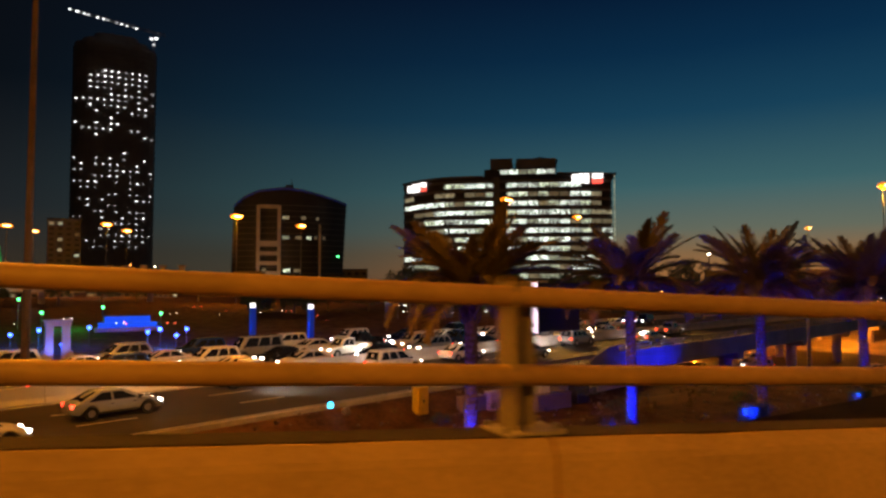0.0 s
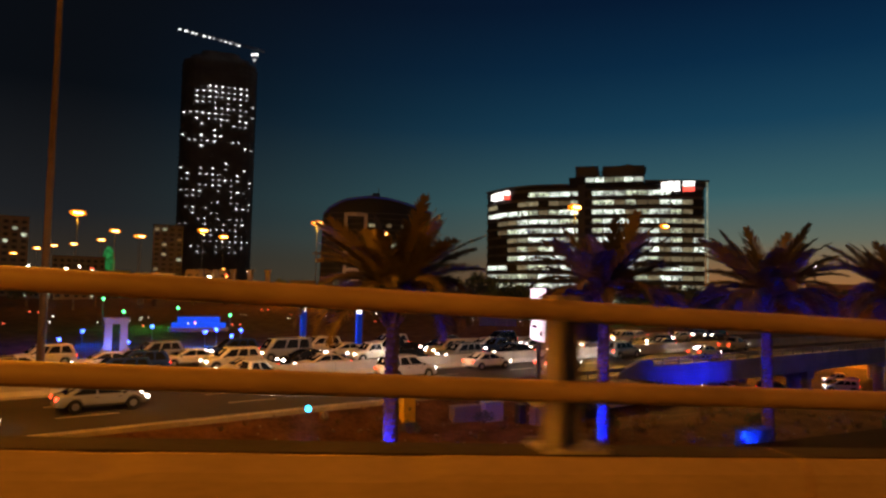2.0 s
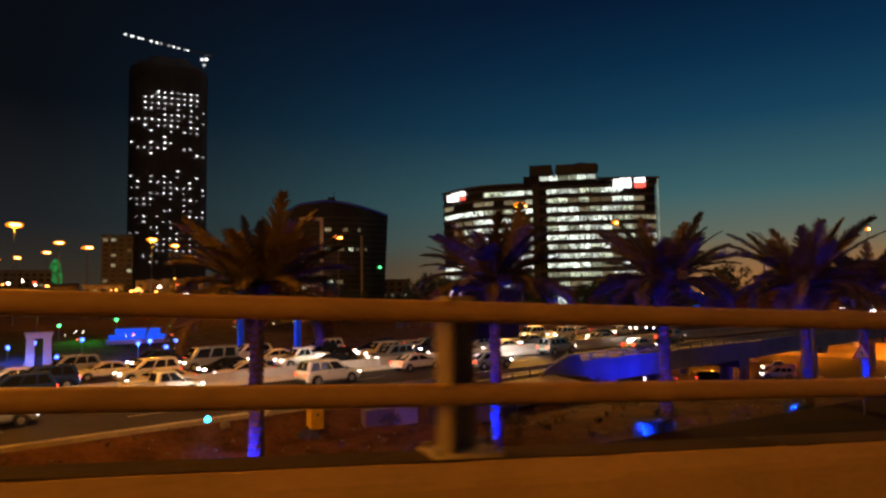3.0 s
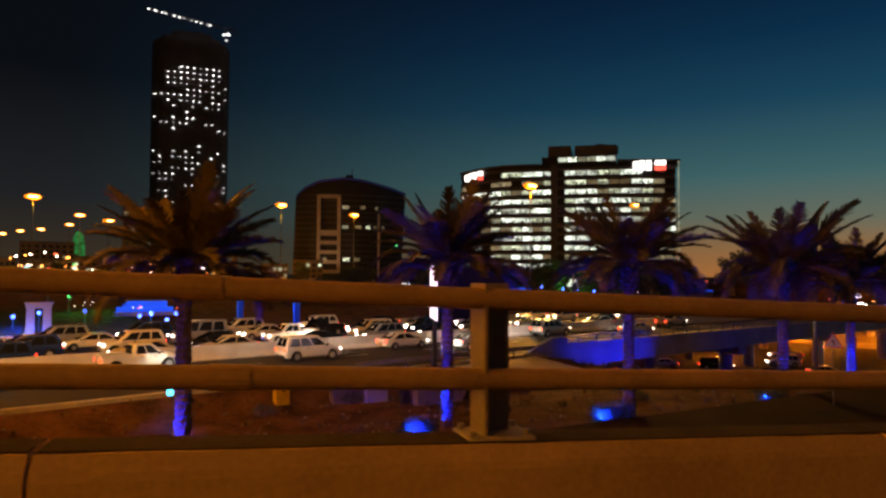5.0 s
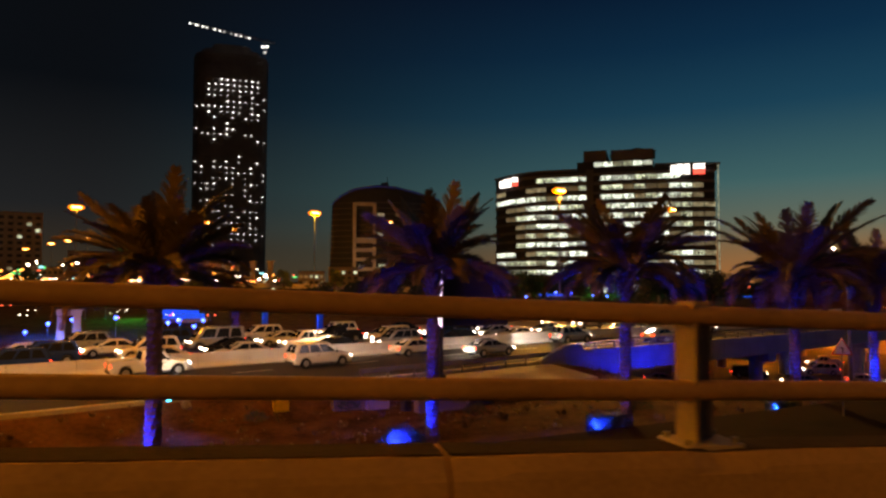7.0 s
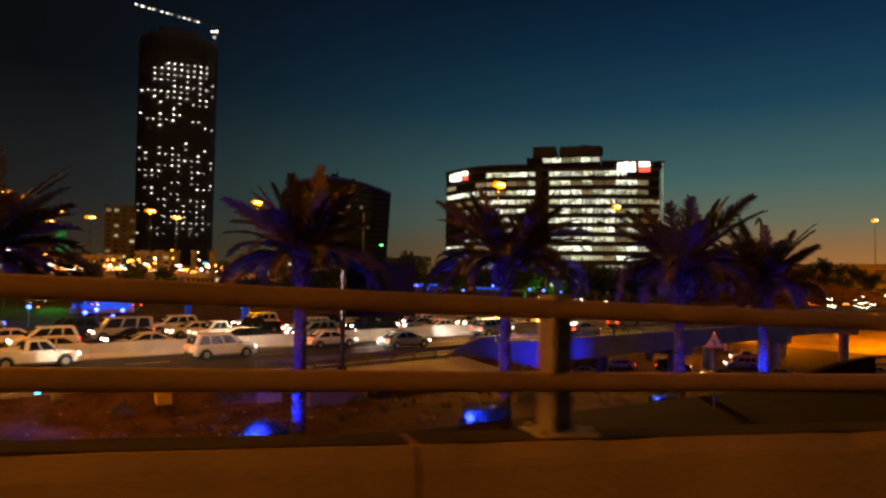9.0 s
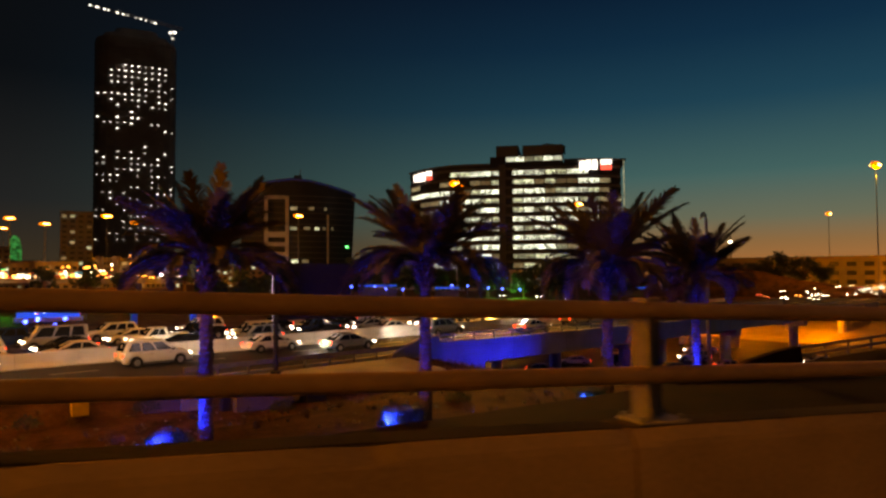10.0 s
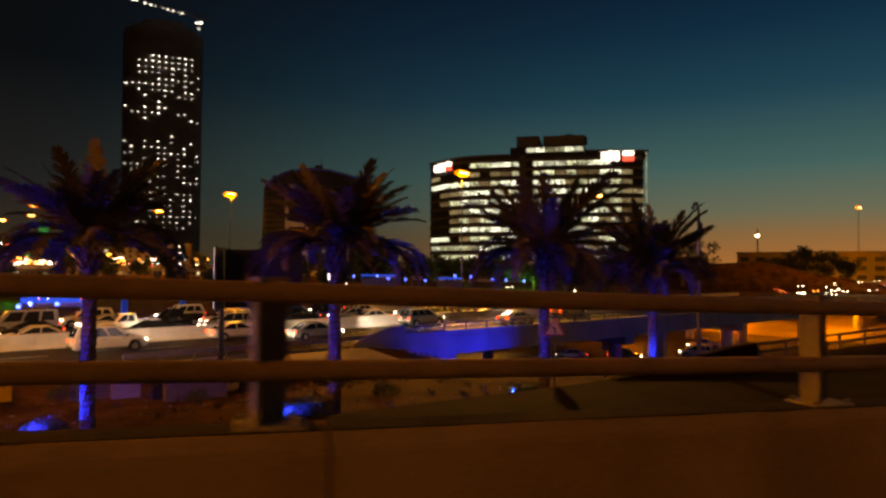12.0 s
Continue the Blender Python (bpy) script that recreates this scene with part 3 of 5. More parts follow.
bm = bmesh.new()
loft(bm, [tower_ring(0, 0.985), tower_ring(150, 0.985), tower_ring(308, 0.975)])
part("tower_wall", bm, TOWERWALL, tower)
for k in range(43):
    bm = bmesh.new()
    z = 0.8 + k * FLOOR
    loft(bm, [tower_ring(z, 1.0), tower_ring(z + 1.1, 1.0)])
    part("floor_slab", bm, TOWERWALL, tower)
bm = bmesh.new()
loft(bm, [[(x * g, y * g, z) for x, y, z0 in tower_ring(0, 1.0)] for g, z in ((0.86, 308), (0.80, 315), (0.56, 317), (0.52, 324), (0.2, 326))])
part("tower_crown", bm, TOWERWALL, tower)
LIGHT_ROWS = ("....#######.", "..#########.", "..#########.", "..###+.#.#.#", ".....###+##.", "########.#.#", "..#.+###.##.", "...#..+.#+#.", ".....#......",
              "#..#.##.....", ".###+#..##..", "...#......##", "............", "............", ".......#....", "#..#.#.#..#.", ".#.#+#+..#..", ".#...###.#.#",
              "...#.##.....", ".+##.....#..", "..#.....+...", "...........+", "..#......#++", "..#.........", "......+.....", "....+..+.+#.", ".....+++....",
              "....#+.+.++.", ".....++#+++.", "..+...+.+.#.", "#..+..+.++..")
bm = bmesh.new()
box(bm, (0, 0, 0), (2.3, 0.9, 1.1), bevel=0.3)
bulb = part("work_light", bm, BULB, tower)
bulb.location = (-14.0, -33.6, 270)
bm = bmesh.new()
box(bm, (0, 0, 0), (1.5, 0.7, 0.7), bevel=0.2)
dim_bulb = part("work_light", bm, BULB, tower)
dim_bulb.location = (-14.0, -33.6, 80)
for r, row in enumerate(LIGHT_ROWS):
    for c, mark in enumerate(row):
        if mark == "." and r > 16 and random.random() < 0.36:
            mark = "+"
        if mark != ".":
            x = -42.8 + c * 7.67 + random.uniform(-0.5, 0.5)
            y = -TD * max(0.0, 1 - (abs(x) / TW) ** 4.444) ** 0.375 - 0.4
            share("work_light", bulb if mark == "#" else dim_bulb, tower, pose(x, y, 272.4 - r * FLOOR + random.uniform(-0.4, 0.4)))
# added fill light without a fixture, well before the tower, to brighten its wall
lamp_light("site_flood", tower.matrix_world @ Vector((10, -230, 60)), 7000, (1.0, 0.62, 0.36), 2.0)
crane = thing("tower_crane", "tower crane with white lights strung along its jib", "crane", facing(-16.6, 893, -12))
bm = bmesh.new()
for a, b in ((-1.2, -1.2), (1.2, -1.2), (1.2, 1.2), (-1.2, 1.2)):
    tube(bm, (a, b, 0), (a, b, 322), 0.25, sides=4)
for k in range(51):
    tube(bm, (-1.2, -1.2, k * 6), (1.2, -1.2, k * 6 + 6), 0.15, sides=4)
part("mast", bm, STEEL, crane)
bm = bmesh.new()
for b in (-0.8, 0.8):
    tube(bm, (13, b, 321), (-92, b, 337), 0.3, sides=4)
tube(bm, (13, 0, 323.5), (-92, 0, 339), 0.3, sides=4)
for k in range(26):
    u, v = k / 26, (k + 1) / 26
    tube(bm, (13 - 105 * u, 0, 323.5 + 15.5 * u), (13 - 105 * v, 0.8, 321 + 16 * v), 0.14, sides=4)
part("jib", bm, STEEL, crane)
for k, u in enumerate((0.0, 0.09, 0.11, 0.19, 0.24, 0.36, 0.44, 0.50, 0.61, 0.68, 0.75, 0.84, 0.88)):
    bm = bmesh.new()
    box(bm, (-92 + 82 * u, -1.2, 337.5 - 14.0 * u), (2.6, 1, 1.8), bevel=0.4)
    part("jib_light", bm, BULB, crane)
for a, b in ((-2.6, 315), (2.6, 316), (0, 308)):
    bm = bmesh.new()
    box(bm, (a, -1.8, b), (3.4, 1, 2.8), bevel=0.6)
    part("mast_light", bm, BULB, crane)

# ---- office block with lit storeys ----
OFFICE_ANGLE = math.degrees(math.atan2(-63.8, 109.6))
office = thing("office_block", "dark glass office block with lit storeys and illuminated roof signs", "office building", pose(157.0, 450.8, -9.5, 0, 0, OFFICE_ANGLE))
OL, OROW = 145.0, 6.25


def bulge(u):
    """The front's gentle curve in plan, its far end bending away."""
    return -9.0 * math.sin(math.pi * min(max(u / OL, 0), 1)) - 1.2 * math.sin(3 * math.pi * u / OL) + 21.0 * max(0.0, (36 - u) / 36) ** 2


def front(u, out, z):
    """A point on the office front."""
    return (u - 4.5 * max(0.0, (36 - u) / 36) ** 2, bulge(u) + out, z)


def office_slab(name, u0, u1, z0, z1, mat, out=0.0, depth=48.0):
    bm = bmesh.new()
    n = max(2, int((u1 - u0) / 5))
    us = [u0 + (u1 - u0) * i / n for i in range(n + 1)]
    loft(bm, [[front(u, out, z0), front(u, out, z1), (front(u, 0, 0)[0], depth, z1), (front(u, 0, 0)[0], depth, z0)] for u in us])
    return part(name, bm, mat, office)


office_slab("office_wall", 0.6, OL - 0.6, 0, 83.0, GLASS_DARK)
office_slab("office_wall", 58, 107, 83.0, 88.5, GLASS_DARK)
office_slab("roof_block", 62, 77, 88.5, 96.5, FACADE, 3, 30)
office_slab("roof_block", 80, 107, 88.5, 96.0, FACADE, 2, 30)
bm = bmesh.new()
loft(bm, [[(79, 1, 93.5), (79, 28, 93.5), (79, 28, 94), (79, 1, 94)], [(96, -1, 97.2), (96, 30, 97.2), (96, 30, 97.8), (96, -1, 97.8)],
          [(108.5, 0, 95.2), (108.5, 30, 95.2), (108.5, 30, 95.9), (108.5, 0, 95.9)]])
part("roof_canopy", bm, FACADE, office)
office_slab("roof_edge", -0.6, 57.5, 83.0, 84.2, FACADE, -0.8)
office_slab("roof_edge", 107.5, OL + 3.0, 84.5, 85.6, FACADE, -1.0)
for r in range(12):
    z = 81.2 - r * OROW
    office_slab("storey_band", 0.0, OL, z - OROW + 4.2, z - OROW + 6.0, FACADE, -0.5)
bm = bmesh.new()
loft(bm, [[(u, bulge(u) - 1.6, 0), (u + 4.5, bulge(u) - 1.6, 0), (u + 4.5, 6, 0), (u, 6, 0)] for u in (64,)] * 1 + [[(64, bulge(64) - 1.6, 83), (68.5, bulge(66) - 1.6, 83), (68.5, 6, 83), (64, 6, 83)]])
part("stair_shaft", bm, FACADE, office)
WINDOWS = ("....mmLLL.LLLmmLL...", "d..dd.ddm.mmdmddLLd.", "LLLLmdmLL.LLLdmLLmd.", ".ddLLLLmm.mLLLLLmmdd", ".dmLLLLLL.mLmLLLdmdd", "..dmLLLmm.LLLLLLLmdL",
           "..dmdmLdm.LmLLmLdLdL", "..mLLLLLL.LLLLLmdddd", "LL.dmmLLL.LLLLmdmLmd", "LmmmmLLLd.mmmmmdLLdd", "mmmmLLLLL.dmdmmmmdmd")
for r, row in enumerate(WINDOWS):
    for c, mark in enumerate(row):
        u = 1.2 + c * 7.2
        z1 = 81.2 - r * OROW - 2.4
        bm = bmesh.new()
        n = 3
        rings = []
        for i in range(n + 1):
            uu = u + 0.2 + 6.7 * i / n
            rings.append([front(uu, -0.22, z1), front(uu, -0.22, z1 - 3.0), front(uu, 0.3, z1 - 3.0), front(uu, 0.3, z1)])
        loft(bm, rings)
        part("window_pane", bm, {"L": WINDOW_LIT, "m": WINDOW_MID, "d": WINDOW_DIM, ".": GLASS_DARK}[mark], office)
        if mark in "Lm":
            for k in range(3):
                bm = bmesh.new()
                uu = u + 1.1 + k * 2.2 + random.uniform(-0.4, 0.4)
                box(bm, front(uu, -0.32, z1 - 2.2 + random.uniform(-0.5, 0.7)), (random.uniform(0.3, 1.3), 0.15, random.uniform(0.8, 2.0)))
                part("blind", bm, FACADE, office)
# glowing top storey of the core
for k in range(6):
    u = 69 + k * 6.3
    bm = bmesh.new()
    loft(bm, [[(uu, bulge(uu) - 0.3, 85), (uu, bulge(uu) - 0.3, 88), (uu, bulge(uu) + 0.2, 88), (uu, bulge(uu) + 0.2, 85)] for uu in (u, u + 2.9, u + 5.8)])
    part("window_pane", bm, WINDOW_LIT if k in (0, 1, 5, 4) else WINDOW_MID, office)


def roof_sign(u, z, wide, red_u, red_wide, tall):
    sign = thing("roof_sign", "illuminated white and red company sign on the office front", "sign", office.matrix_world.copy(), "signs on the office block")
    for i, w_ in enumerate((0.30, 0.26, 0.26)):
        bm = bmesh.new()
        uu = u + wide * (0.02 + 0.33 * i)
        box(bm, front(uu + wide * w_ / 2, -1.6, z), (wide * w_, 0.6, tall * (0.8 if i == 0 else 1.0)), bevel=0.15)
        part("white_panel", bm, SIGN_WHITE, sign)
    for h, mat, nm in ((0.27, SIGN_WHITE, "white_panel"), (-0.25, SIGN_RED, "red_panel")):
        bm = bmesh.new()
        box(bm, front(red_u + red_wide / 2, -1.7, z + h * tall), (red_wide, 0.6, tall * 0.5), bevel=0.15)
        part(nm, bm, mat, sign)
    bm = bmesh.new()
    box(bm, front((u + red_u + red_wide) / 2, -0.7, z), (red_u + red_wide - u, 0.3, 0.3))
    part("bracket", bm, STEEL, sign)


# lit entrance under a pale portal
bm = bmesh.new()
box(bm, (86, bulge(86) - 2.0, 3.6), (22, 0.6, 5.6), bevel=0.1)
part("entrance_glass", bm, WINDOW_LIT, office, "bright lobby behind glass")
for uu in (72, 79, 93, 100):
    bm = bmesh.new()
    box(bm, (uu, bulge(86) - 3.2, 5.2), (1.4, 1.4, 10.4), bevel=0.1)
    part("portal_column", bm, LIGHTFRAME, office)
bm = bmesh.new()
box(bm, (86, bulge(86) - 3.2, 11.0), (31, 2.2, 1.6), bevel=0.15)
part("portal_beam", bm, LIGHTFRAME, office)
bm = bmesh.new()
box(bm, (OL + 1.6, -1.0, 42.0), (0.8, 0.8, 84.0), bevel=0.1)
part("edge_light", bm, WINDOW_MID, office, "pale lit strip up the corner")
roof_sign(3.5, 78.6, 9.5, 13.2, 4.2, 6.0)
roof_sign(117.5, 81.2, 12.5, 131.5, 7.0, 6.5)

# ---- round-roofed building with a tall pale frame ----
hall = thing("round_roofed_building", "dark glass building with a curved roof and a pale ladder-like frame", "building", facing(88, 532, -9.5))


def hall_front(u, z, out=0.0):
    """A point on the curved front: u runs from one end (0) to the other (1); the ends lean in towards the ground."""
    top = float(np.interp(u, [0, 0.07, 0.20, 0.42, 0.58, 0.75, 0.91, 1.0], [69, 75, 80.5, 83, 82, 79, 75.6, 73.2]))
    v = min(z / top, 1.0)
    x = (-42.0 + 85.5 * u) * (1 - v) + (-40.0 + 87.5 * u) * v
    return Vector((x, 14 * (x / 45) ** 2 - 8 - out, top if z > 90 else z)), top


bm = bmesh.new()
rings = []
for i in range(25):
    u = i / 24
    low, (high, top) = hall_front(u, 0)[0], hall_front(u, 99)
    rings.append([low, high, high + Vector((0, 40, 0)), low + Vector((0, 40, 0))])
loft(bm, rings)
part("building_wall", bm, GLASS_DARK, hall)
# thin floor lines across the glass
for k in range(1, 17):
    z = k * 4.4
    us = [u / 40 for u in range(41) if hall_front(u / 40, 0)[1] > z + 1.0]
    bm = bmesh.new()
    loft(bm, [[hall_front(u, z, 0.25)[0], hall_front(u, z + 0.5, 0.25)[0], hall_front(u, z + 0.5, -0.2)[0], hall_front(u, z, -0.2)[0]] for u in us])
    part("floor_line", bm, FACADE, hall)
bm = bmesh.new()
loft(bm, [[hall_front(i / 24, 99, 1.0)[0] + Vector((0, 0, 0.2)), hall_front(i / 24, 99, 1.0)[0] + Vector((0, 0, 1.5)),
           hall_front(i / 24, 99, -41)[0] + Vector((0, 0, 1.5)), hall_front(i / 24, 99, -41)[0] + Vector((0, 0, 0.2))] for i in range(25)])
part("roof_shell", bm, FACADE, hall)
bm = bmesh.new()
loft(bm, [[hall_front(i / 24, 99, 1.0)[0] + Vector((0, -a, 0.2 + b)) for a, b in ((0.05, 0), (0.3, 0), (0.3, 0.22), (0.05, 0.22))] for i in range(25)])
part("roof_light_strip", bm, BLUE_DIM, hall, "faint blue light strip along the roof edge")
bm = bmesh.new()
box(bm, (2, 12, 86), (6, 6, 6))
tube(bm, (4, 12, 86), (4, 12, 94), 0.6, 0.2, 6)
part("roof_plant", bm, FACADE, hall)
for x in (-21.4, -5.9):
    bm = bmesh.new()
    box(bm, (x, -10.5, 35), (2.6, 3, 70), bevel=0.2)
    part("frame_upright", bm, LIGHTFRAME, hall)
for z in (69, 40.5, 33, 25.5, 18, 10.5, 3.5):
    bm = bmesh.new()
    box(bm, (-13.65, -10.45, z), (13.0, 2.8, 2.8 if z != 40.5 else 4.2), bevel=0.2)
    part("frame_rung", bm, LIGHTFRAME, hall)
bm = bmesh.new()
box(bm, (25, -9.5, 28), (1.6, 1.6, 56), bevel=0.2)
part("mast_pole", bm, LIGHTFRAME, hall)
for x, z, mat in ((-1, 45.5, WINDOW_MID), (9, 45.5, WINDOW_DIM), (16, 45.5, WINDOW_MID), (21, 45.5, WINDOW_DIM), (27, 45.5, WINDOW_DIM), (-1, 61, WINDOW_DIM), (12, 61, WINDOW_DIM), (22, 61, WINDOW_DIM), (0, 20, WINDOW_MID), (8, 20, WINDOW_DIM), (-16, 20, WINDOW_DIM)):
    bm = bmesh.new()
    box(bm, (x, 14 * (x / 42) ** 2 - 8.1, z), (5.0, 0.5, 2.6), bevel=0.1)
    part("window_pane", bm, mat, hall)
for a in range(3):
    bm = bmesh.new()
    box(bm, (31 + a * 4.6, 14 * (36 / 42) ** 2 - 8.4, 29.5 + a), (2.0, 0.5, 2.4 - a * 0.5), bevel=0.3)
    part("green_sign", bm, GREEN_LIGHT, hall)


# added spot with no fixture, brightens the pale frame
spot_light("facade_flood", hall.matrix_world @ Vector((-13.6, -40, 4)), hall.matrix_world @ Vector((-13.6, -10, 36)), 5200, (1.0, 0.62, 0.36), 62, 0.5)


# ---- date palms ----
def frond_mesh(length, droop, seed):
    rnd = random.Random(seed)
    bm = bmesh.new()
    n = 9
    pts = []
    ang, p = radians(78), Vector((0, 0, 0))
    for i in range(n + 1):
        pts.append(p.copy())
        ang -= radians(droop) / n * (0.5 + i / n)
        p += Vector((math.cos(ang), 0, math.sin(ang))) * length / n
    loft(bm, [[q + Vector((0, a * (1 - 0.85 * i / n), b * (1 - 0.85 * i / n))) for a, b in ((-0.035, 0), (0.035, 0), (0, 0.04))] for i, q in enumerate(pts)])
    for k in range(64):
        u = 0.14 + 0.86 * k / 64
        i = min(int(u * n), n - 1)
        f = u * n - i
        q = pts[i].lerp(pts[i + 1], f)
        way = (pts[i + 1] - pts[i]).normalized()
        for side in (-1, 1):
            reach = 0.70 * length / 3.2 * math.sin(math.pi * (0.2 + 0.74 * u)) * rnd.uniform(0.8, 1.1) + 0.06
            out = (way * rnd.uniform(0.55, 0.85) + Vector((0, side, 0)) * rnd.uniform(0.5, 0.8) + Vector((0, 0, rnd.uniform(-0.05, 0.35)))).normalized()
            wide = way * 0.048
            tip = q + out * reach + Vector((0, 0, -0.10 * reach))
            mid = q + out * reach * 0.5
            v = [bm.verts.new(w_) for w_ in (q - wide, q + wide, mid + wide * 0.9, tip, mid - wide * 0.9)]
            bm.faces.new(v)
    return bm


FROND_DATA = []
for i, (length, droop, mat) in enumerate(((3.8, 24, FROND), (3.4, 50, FROND), (3.25, 80, FROND), (3.1, 125, DRYFROND), (3.5, 9, FROND), (5.2, 108, DRYFROND))):
    bm = frond_mesh(length, droop, i)
    me = bpy.data.meshes.new("frond")
    bm.to_mesh(me)
    bm.free()
    me.materials.append(mat)
    FROND_DATA.append(me)


def palm(x, y, base, top, seed, spread=1.0, hang=()):
    """hang: compass turns of the old fronds that droop below the crown."""
    rnd = random.Random(seed)
    h = top - base
    turn = rnd.uniform(0, 360)
    tree = thing("date_palm", "date palm with a rough ringed trunk lit from below", "palm tree", pose(x, y, base, 0, 0, turn), "date palms in a row")
    bm = bmesh.new()
    rings = []
    n = int(h / 0.11)
    for i in range(n + 1):
        z = h * i / n
        r = (0.27 - 0.05 * min(z / h, 1) + 0.10 * smooth(z, h - 1.0, h)) * (1.09 if i % 2 else 0.93)
        r *= 1.25 - 0.25 * smooth(z, 0, 0.6)
        tw = i * 0.35
        rings.append([(r * math.cos(a * math.tau / 11 + tw * 0.3) * (1 + 0.06 * math.sin(3 * a + tw)), r * math.sin(a * math.tau / 11 + tw * 0.3) * (1 + 0.06 * math.sin(3 * a + tw)), z) for a in range(11)])
    loft(bm, rings)
    part("trunk", bm, BARK, tree)
    bm = bmesh.new()
    for k in range(40):
        a, z = k * 2.4, h - 1.1 + 1.2 * k / 40
        r = 0.25
        d = Vector((math.cos(a), math.sin(a), 0))
        tube(bm, d * r + Vector((0, 0, z)), d * (r + 0.22) + Vector((0, 0, z + 0.3)), 0.06, 0.025, 5)
    part("trunk_collar", bm, BARK, tree, "cut stubs of old leaves under the crown")
    for k in range(48):
        u = k / 48
        which = 4 if u < 0.15 else 0 if u < 0.42 else 1 if u < 0.62 else 2 if u < 0.95 else 3
        tilt = [26, 30, 44, 42, 17][which] + rnd.uniform(-11, 11)
        ob = new("frond", FROND_DATA[which])
        ob.parent = tree
        sc = rnd.uniform(0.9, 1.18) * spread
        ob.matrix_local = Matrix.Translation((0, 0, h - 0.15 + 0.25 * (1 - u))) @ Euler((0, radians(tilt), radians(k * 137.5 + rnd.uniform(-12, 12)))).to_matrix().to_4x4() @ Matrix.Diagonal((sc, sc, sc, 1)) @ pose(0, 0, 0, rnd.uniform(-25, 25), 0, 0)
    for a in hang:
        for k in range(3):
            ob = new("frond", FROND_DATA[5])
            ob.parent = tree
            sc = rnd.uniform(0.68, 0.9)
            ob.matrix_local = Matrix.Translation((0, 0, h - 0.3)) @ Euler((0, radians(44 + 6 * k), radians(a - turn + 13 * (k - 1)))).to_matrix().to_4x4() @ Matrix.Diagonal((sc, sc, sc, 1)) @ pose(0, 0, 0, rnd.uniform(-20, 20), 0, 0)
    return tree


PALMS = ((9.2, 20.8, -7.0, -0.35, 0.9), (19.1, 24.2, -7.05, -0.1, 1.0), (27.9, 24.7, -7.0, -0.15, 1.0), (37.9, 26.2, -7.0, -0.35, 1.13), (46.4, 29.9, -7.1, -1.1, 1.1))
for i, (x, y, base, top, spread) in enumerate(PALMS):
    palm(x, y, base - 0.1, top, 40 + i, spread, ((35, 190), (-14, 176), (8, 168), (185, 40), (20, 200))[i])


# ---- coloured floodlights in the palm bed ----
def floodlight(x, y, z, target, watts, colour, degrees=70, eye=BLUE_EYE, word="blue"):
    d = Vector(target) - Vector((x, y, z))
    lamp = thing("floodlight", "small ground floodlight with a glowing " + word + " lens", "floodlight", Matrix.Translation((x, y, z)) @ d.to_track_quat("Z", "Y").to_matrix().to_4x4(), "floodlights in the palm bed")
    bm = bmesh.new()
    tube(bm, (0, 0, -0.12), (0, 0, 0.06), 0.09, 0.13 if eye == BLUE_EYE else 0.19, 14)
    part("housing", bm, TRIM, lamp)
    bm = bmesh.new()
    tube(bm, (0, 0, 0.05), (0, 0, 0.075), 0.115 if eye == BLUE_EYE else 0.17, 0.115 if eye == BLUE_EYE else 0.17, 14)
    part("lens", bm, eye, lamp, "glowing " + word + " lens")
    bm = bmesh.new()
    tube(bm, (0, 0, -0.1), Vector((0, 0, -0.12)) + d.to_track_quat("Z", "Y").inverted() @ Vector((0, 0, -0.35)), 0.025, sides=6)
    part("spike", bm, TRIM, lamp)
    w_ = Vector((x, y, z)) + d.normalized() * 0.12
    spot_light("flood_beam", w_, target, watts, colour, degrees)


BLUE = (0.0, 0.014, 1.0)
AZURE = (0.0, 0.07, 1.0)
for i, (x, y, base, top, spread) in enumerate(PALMS):
    hue, word = ((BLUE, "blue"), (BLUE, "blue"), (BLUE, "blue"), (BLUE, "blue"), (BLUE, "blue"))[i]
    z = max(land_xy(x, y), base) + 0.45
    floodlight(x - 2.3, y - 1.2, z, (x - 0.3, y, base + 0.7), 4200, hue, 80, BLUE_EYE, word)
    spot_light("crown_beam", (x - 2.2, y - 1.15, z + 0.1), (x + 0.1, y, top + 0.4), 480 if i == 0 else 1100, BLUE, 66)
floodlight(46.6, 49.2, max(land_xy(46.6, 49.2) + 0.4, -10.2), (44.0, 54.0, -7.6), 950, BLUE, 110)
# an extra floodlight, added to brighten the wing wall
floodlight(42.4, 45.6, land_xy(42.4, 45.6) + 0.4, (41.0, 51.0, -7.0), 800, BLUE, 120)
floodlight(47.4, 49.3, max(land_xy(47.4, 49.3) + 0.4, -10.0), (32.0, 5.0, -2.0), 200, BLUE, 90, BLUE_BEAM)
floodlight(7.4, 35.5, max(-6.95, land_xy(7.4, 35.5) + 0.3), (9.5, 12.0, -1.5), 900, AZURE, 100, AZURE_BEAM, "azure")


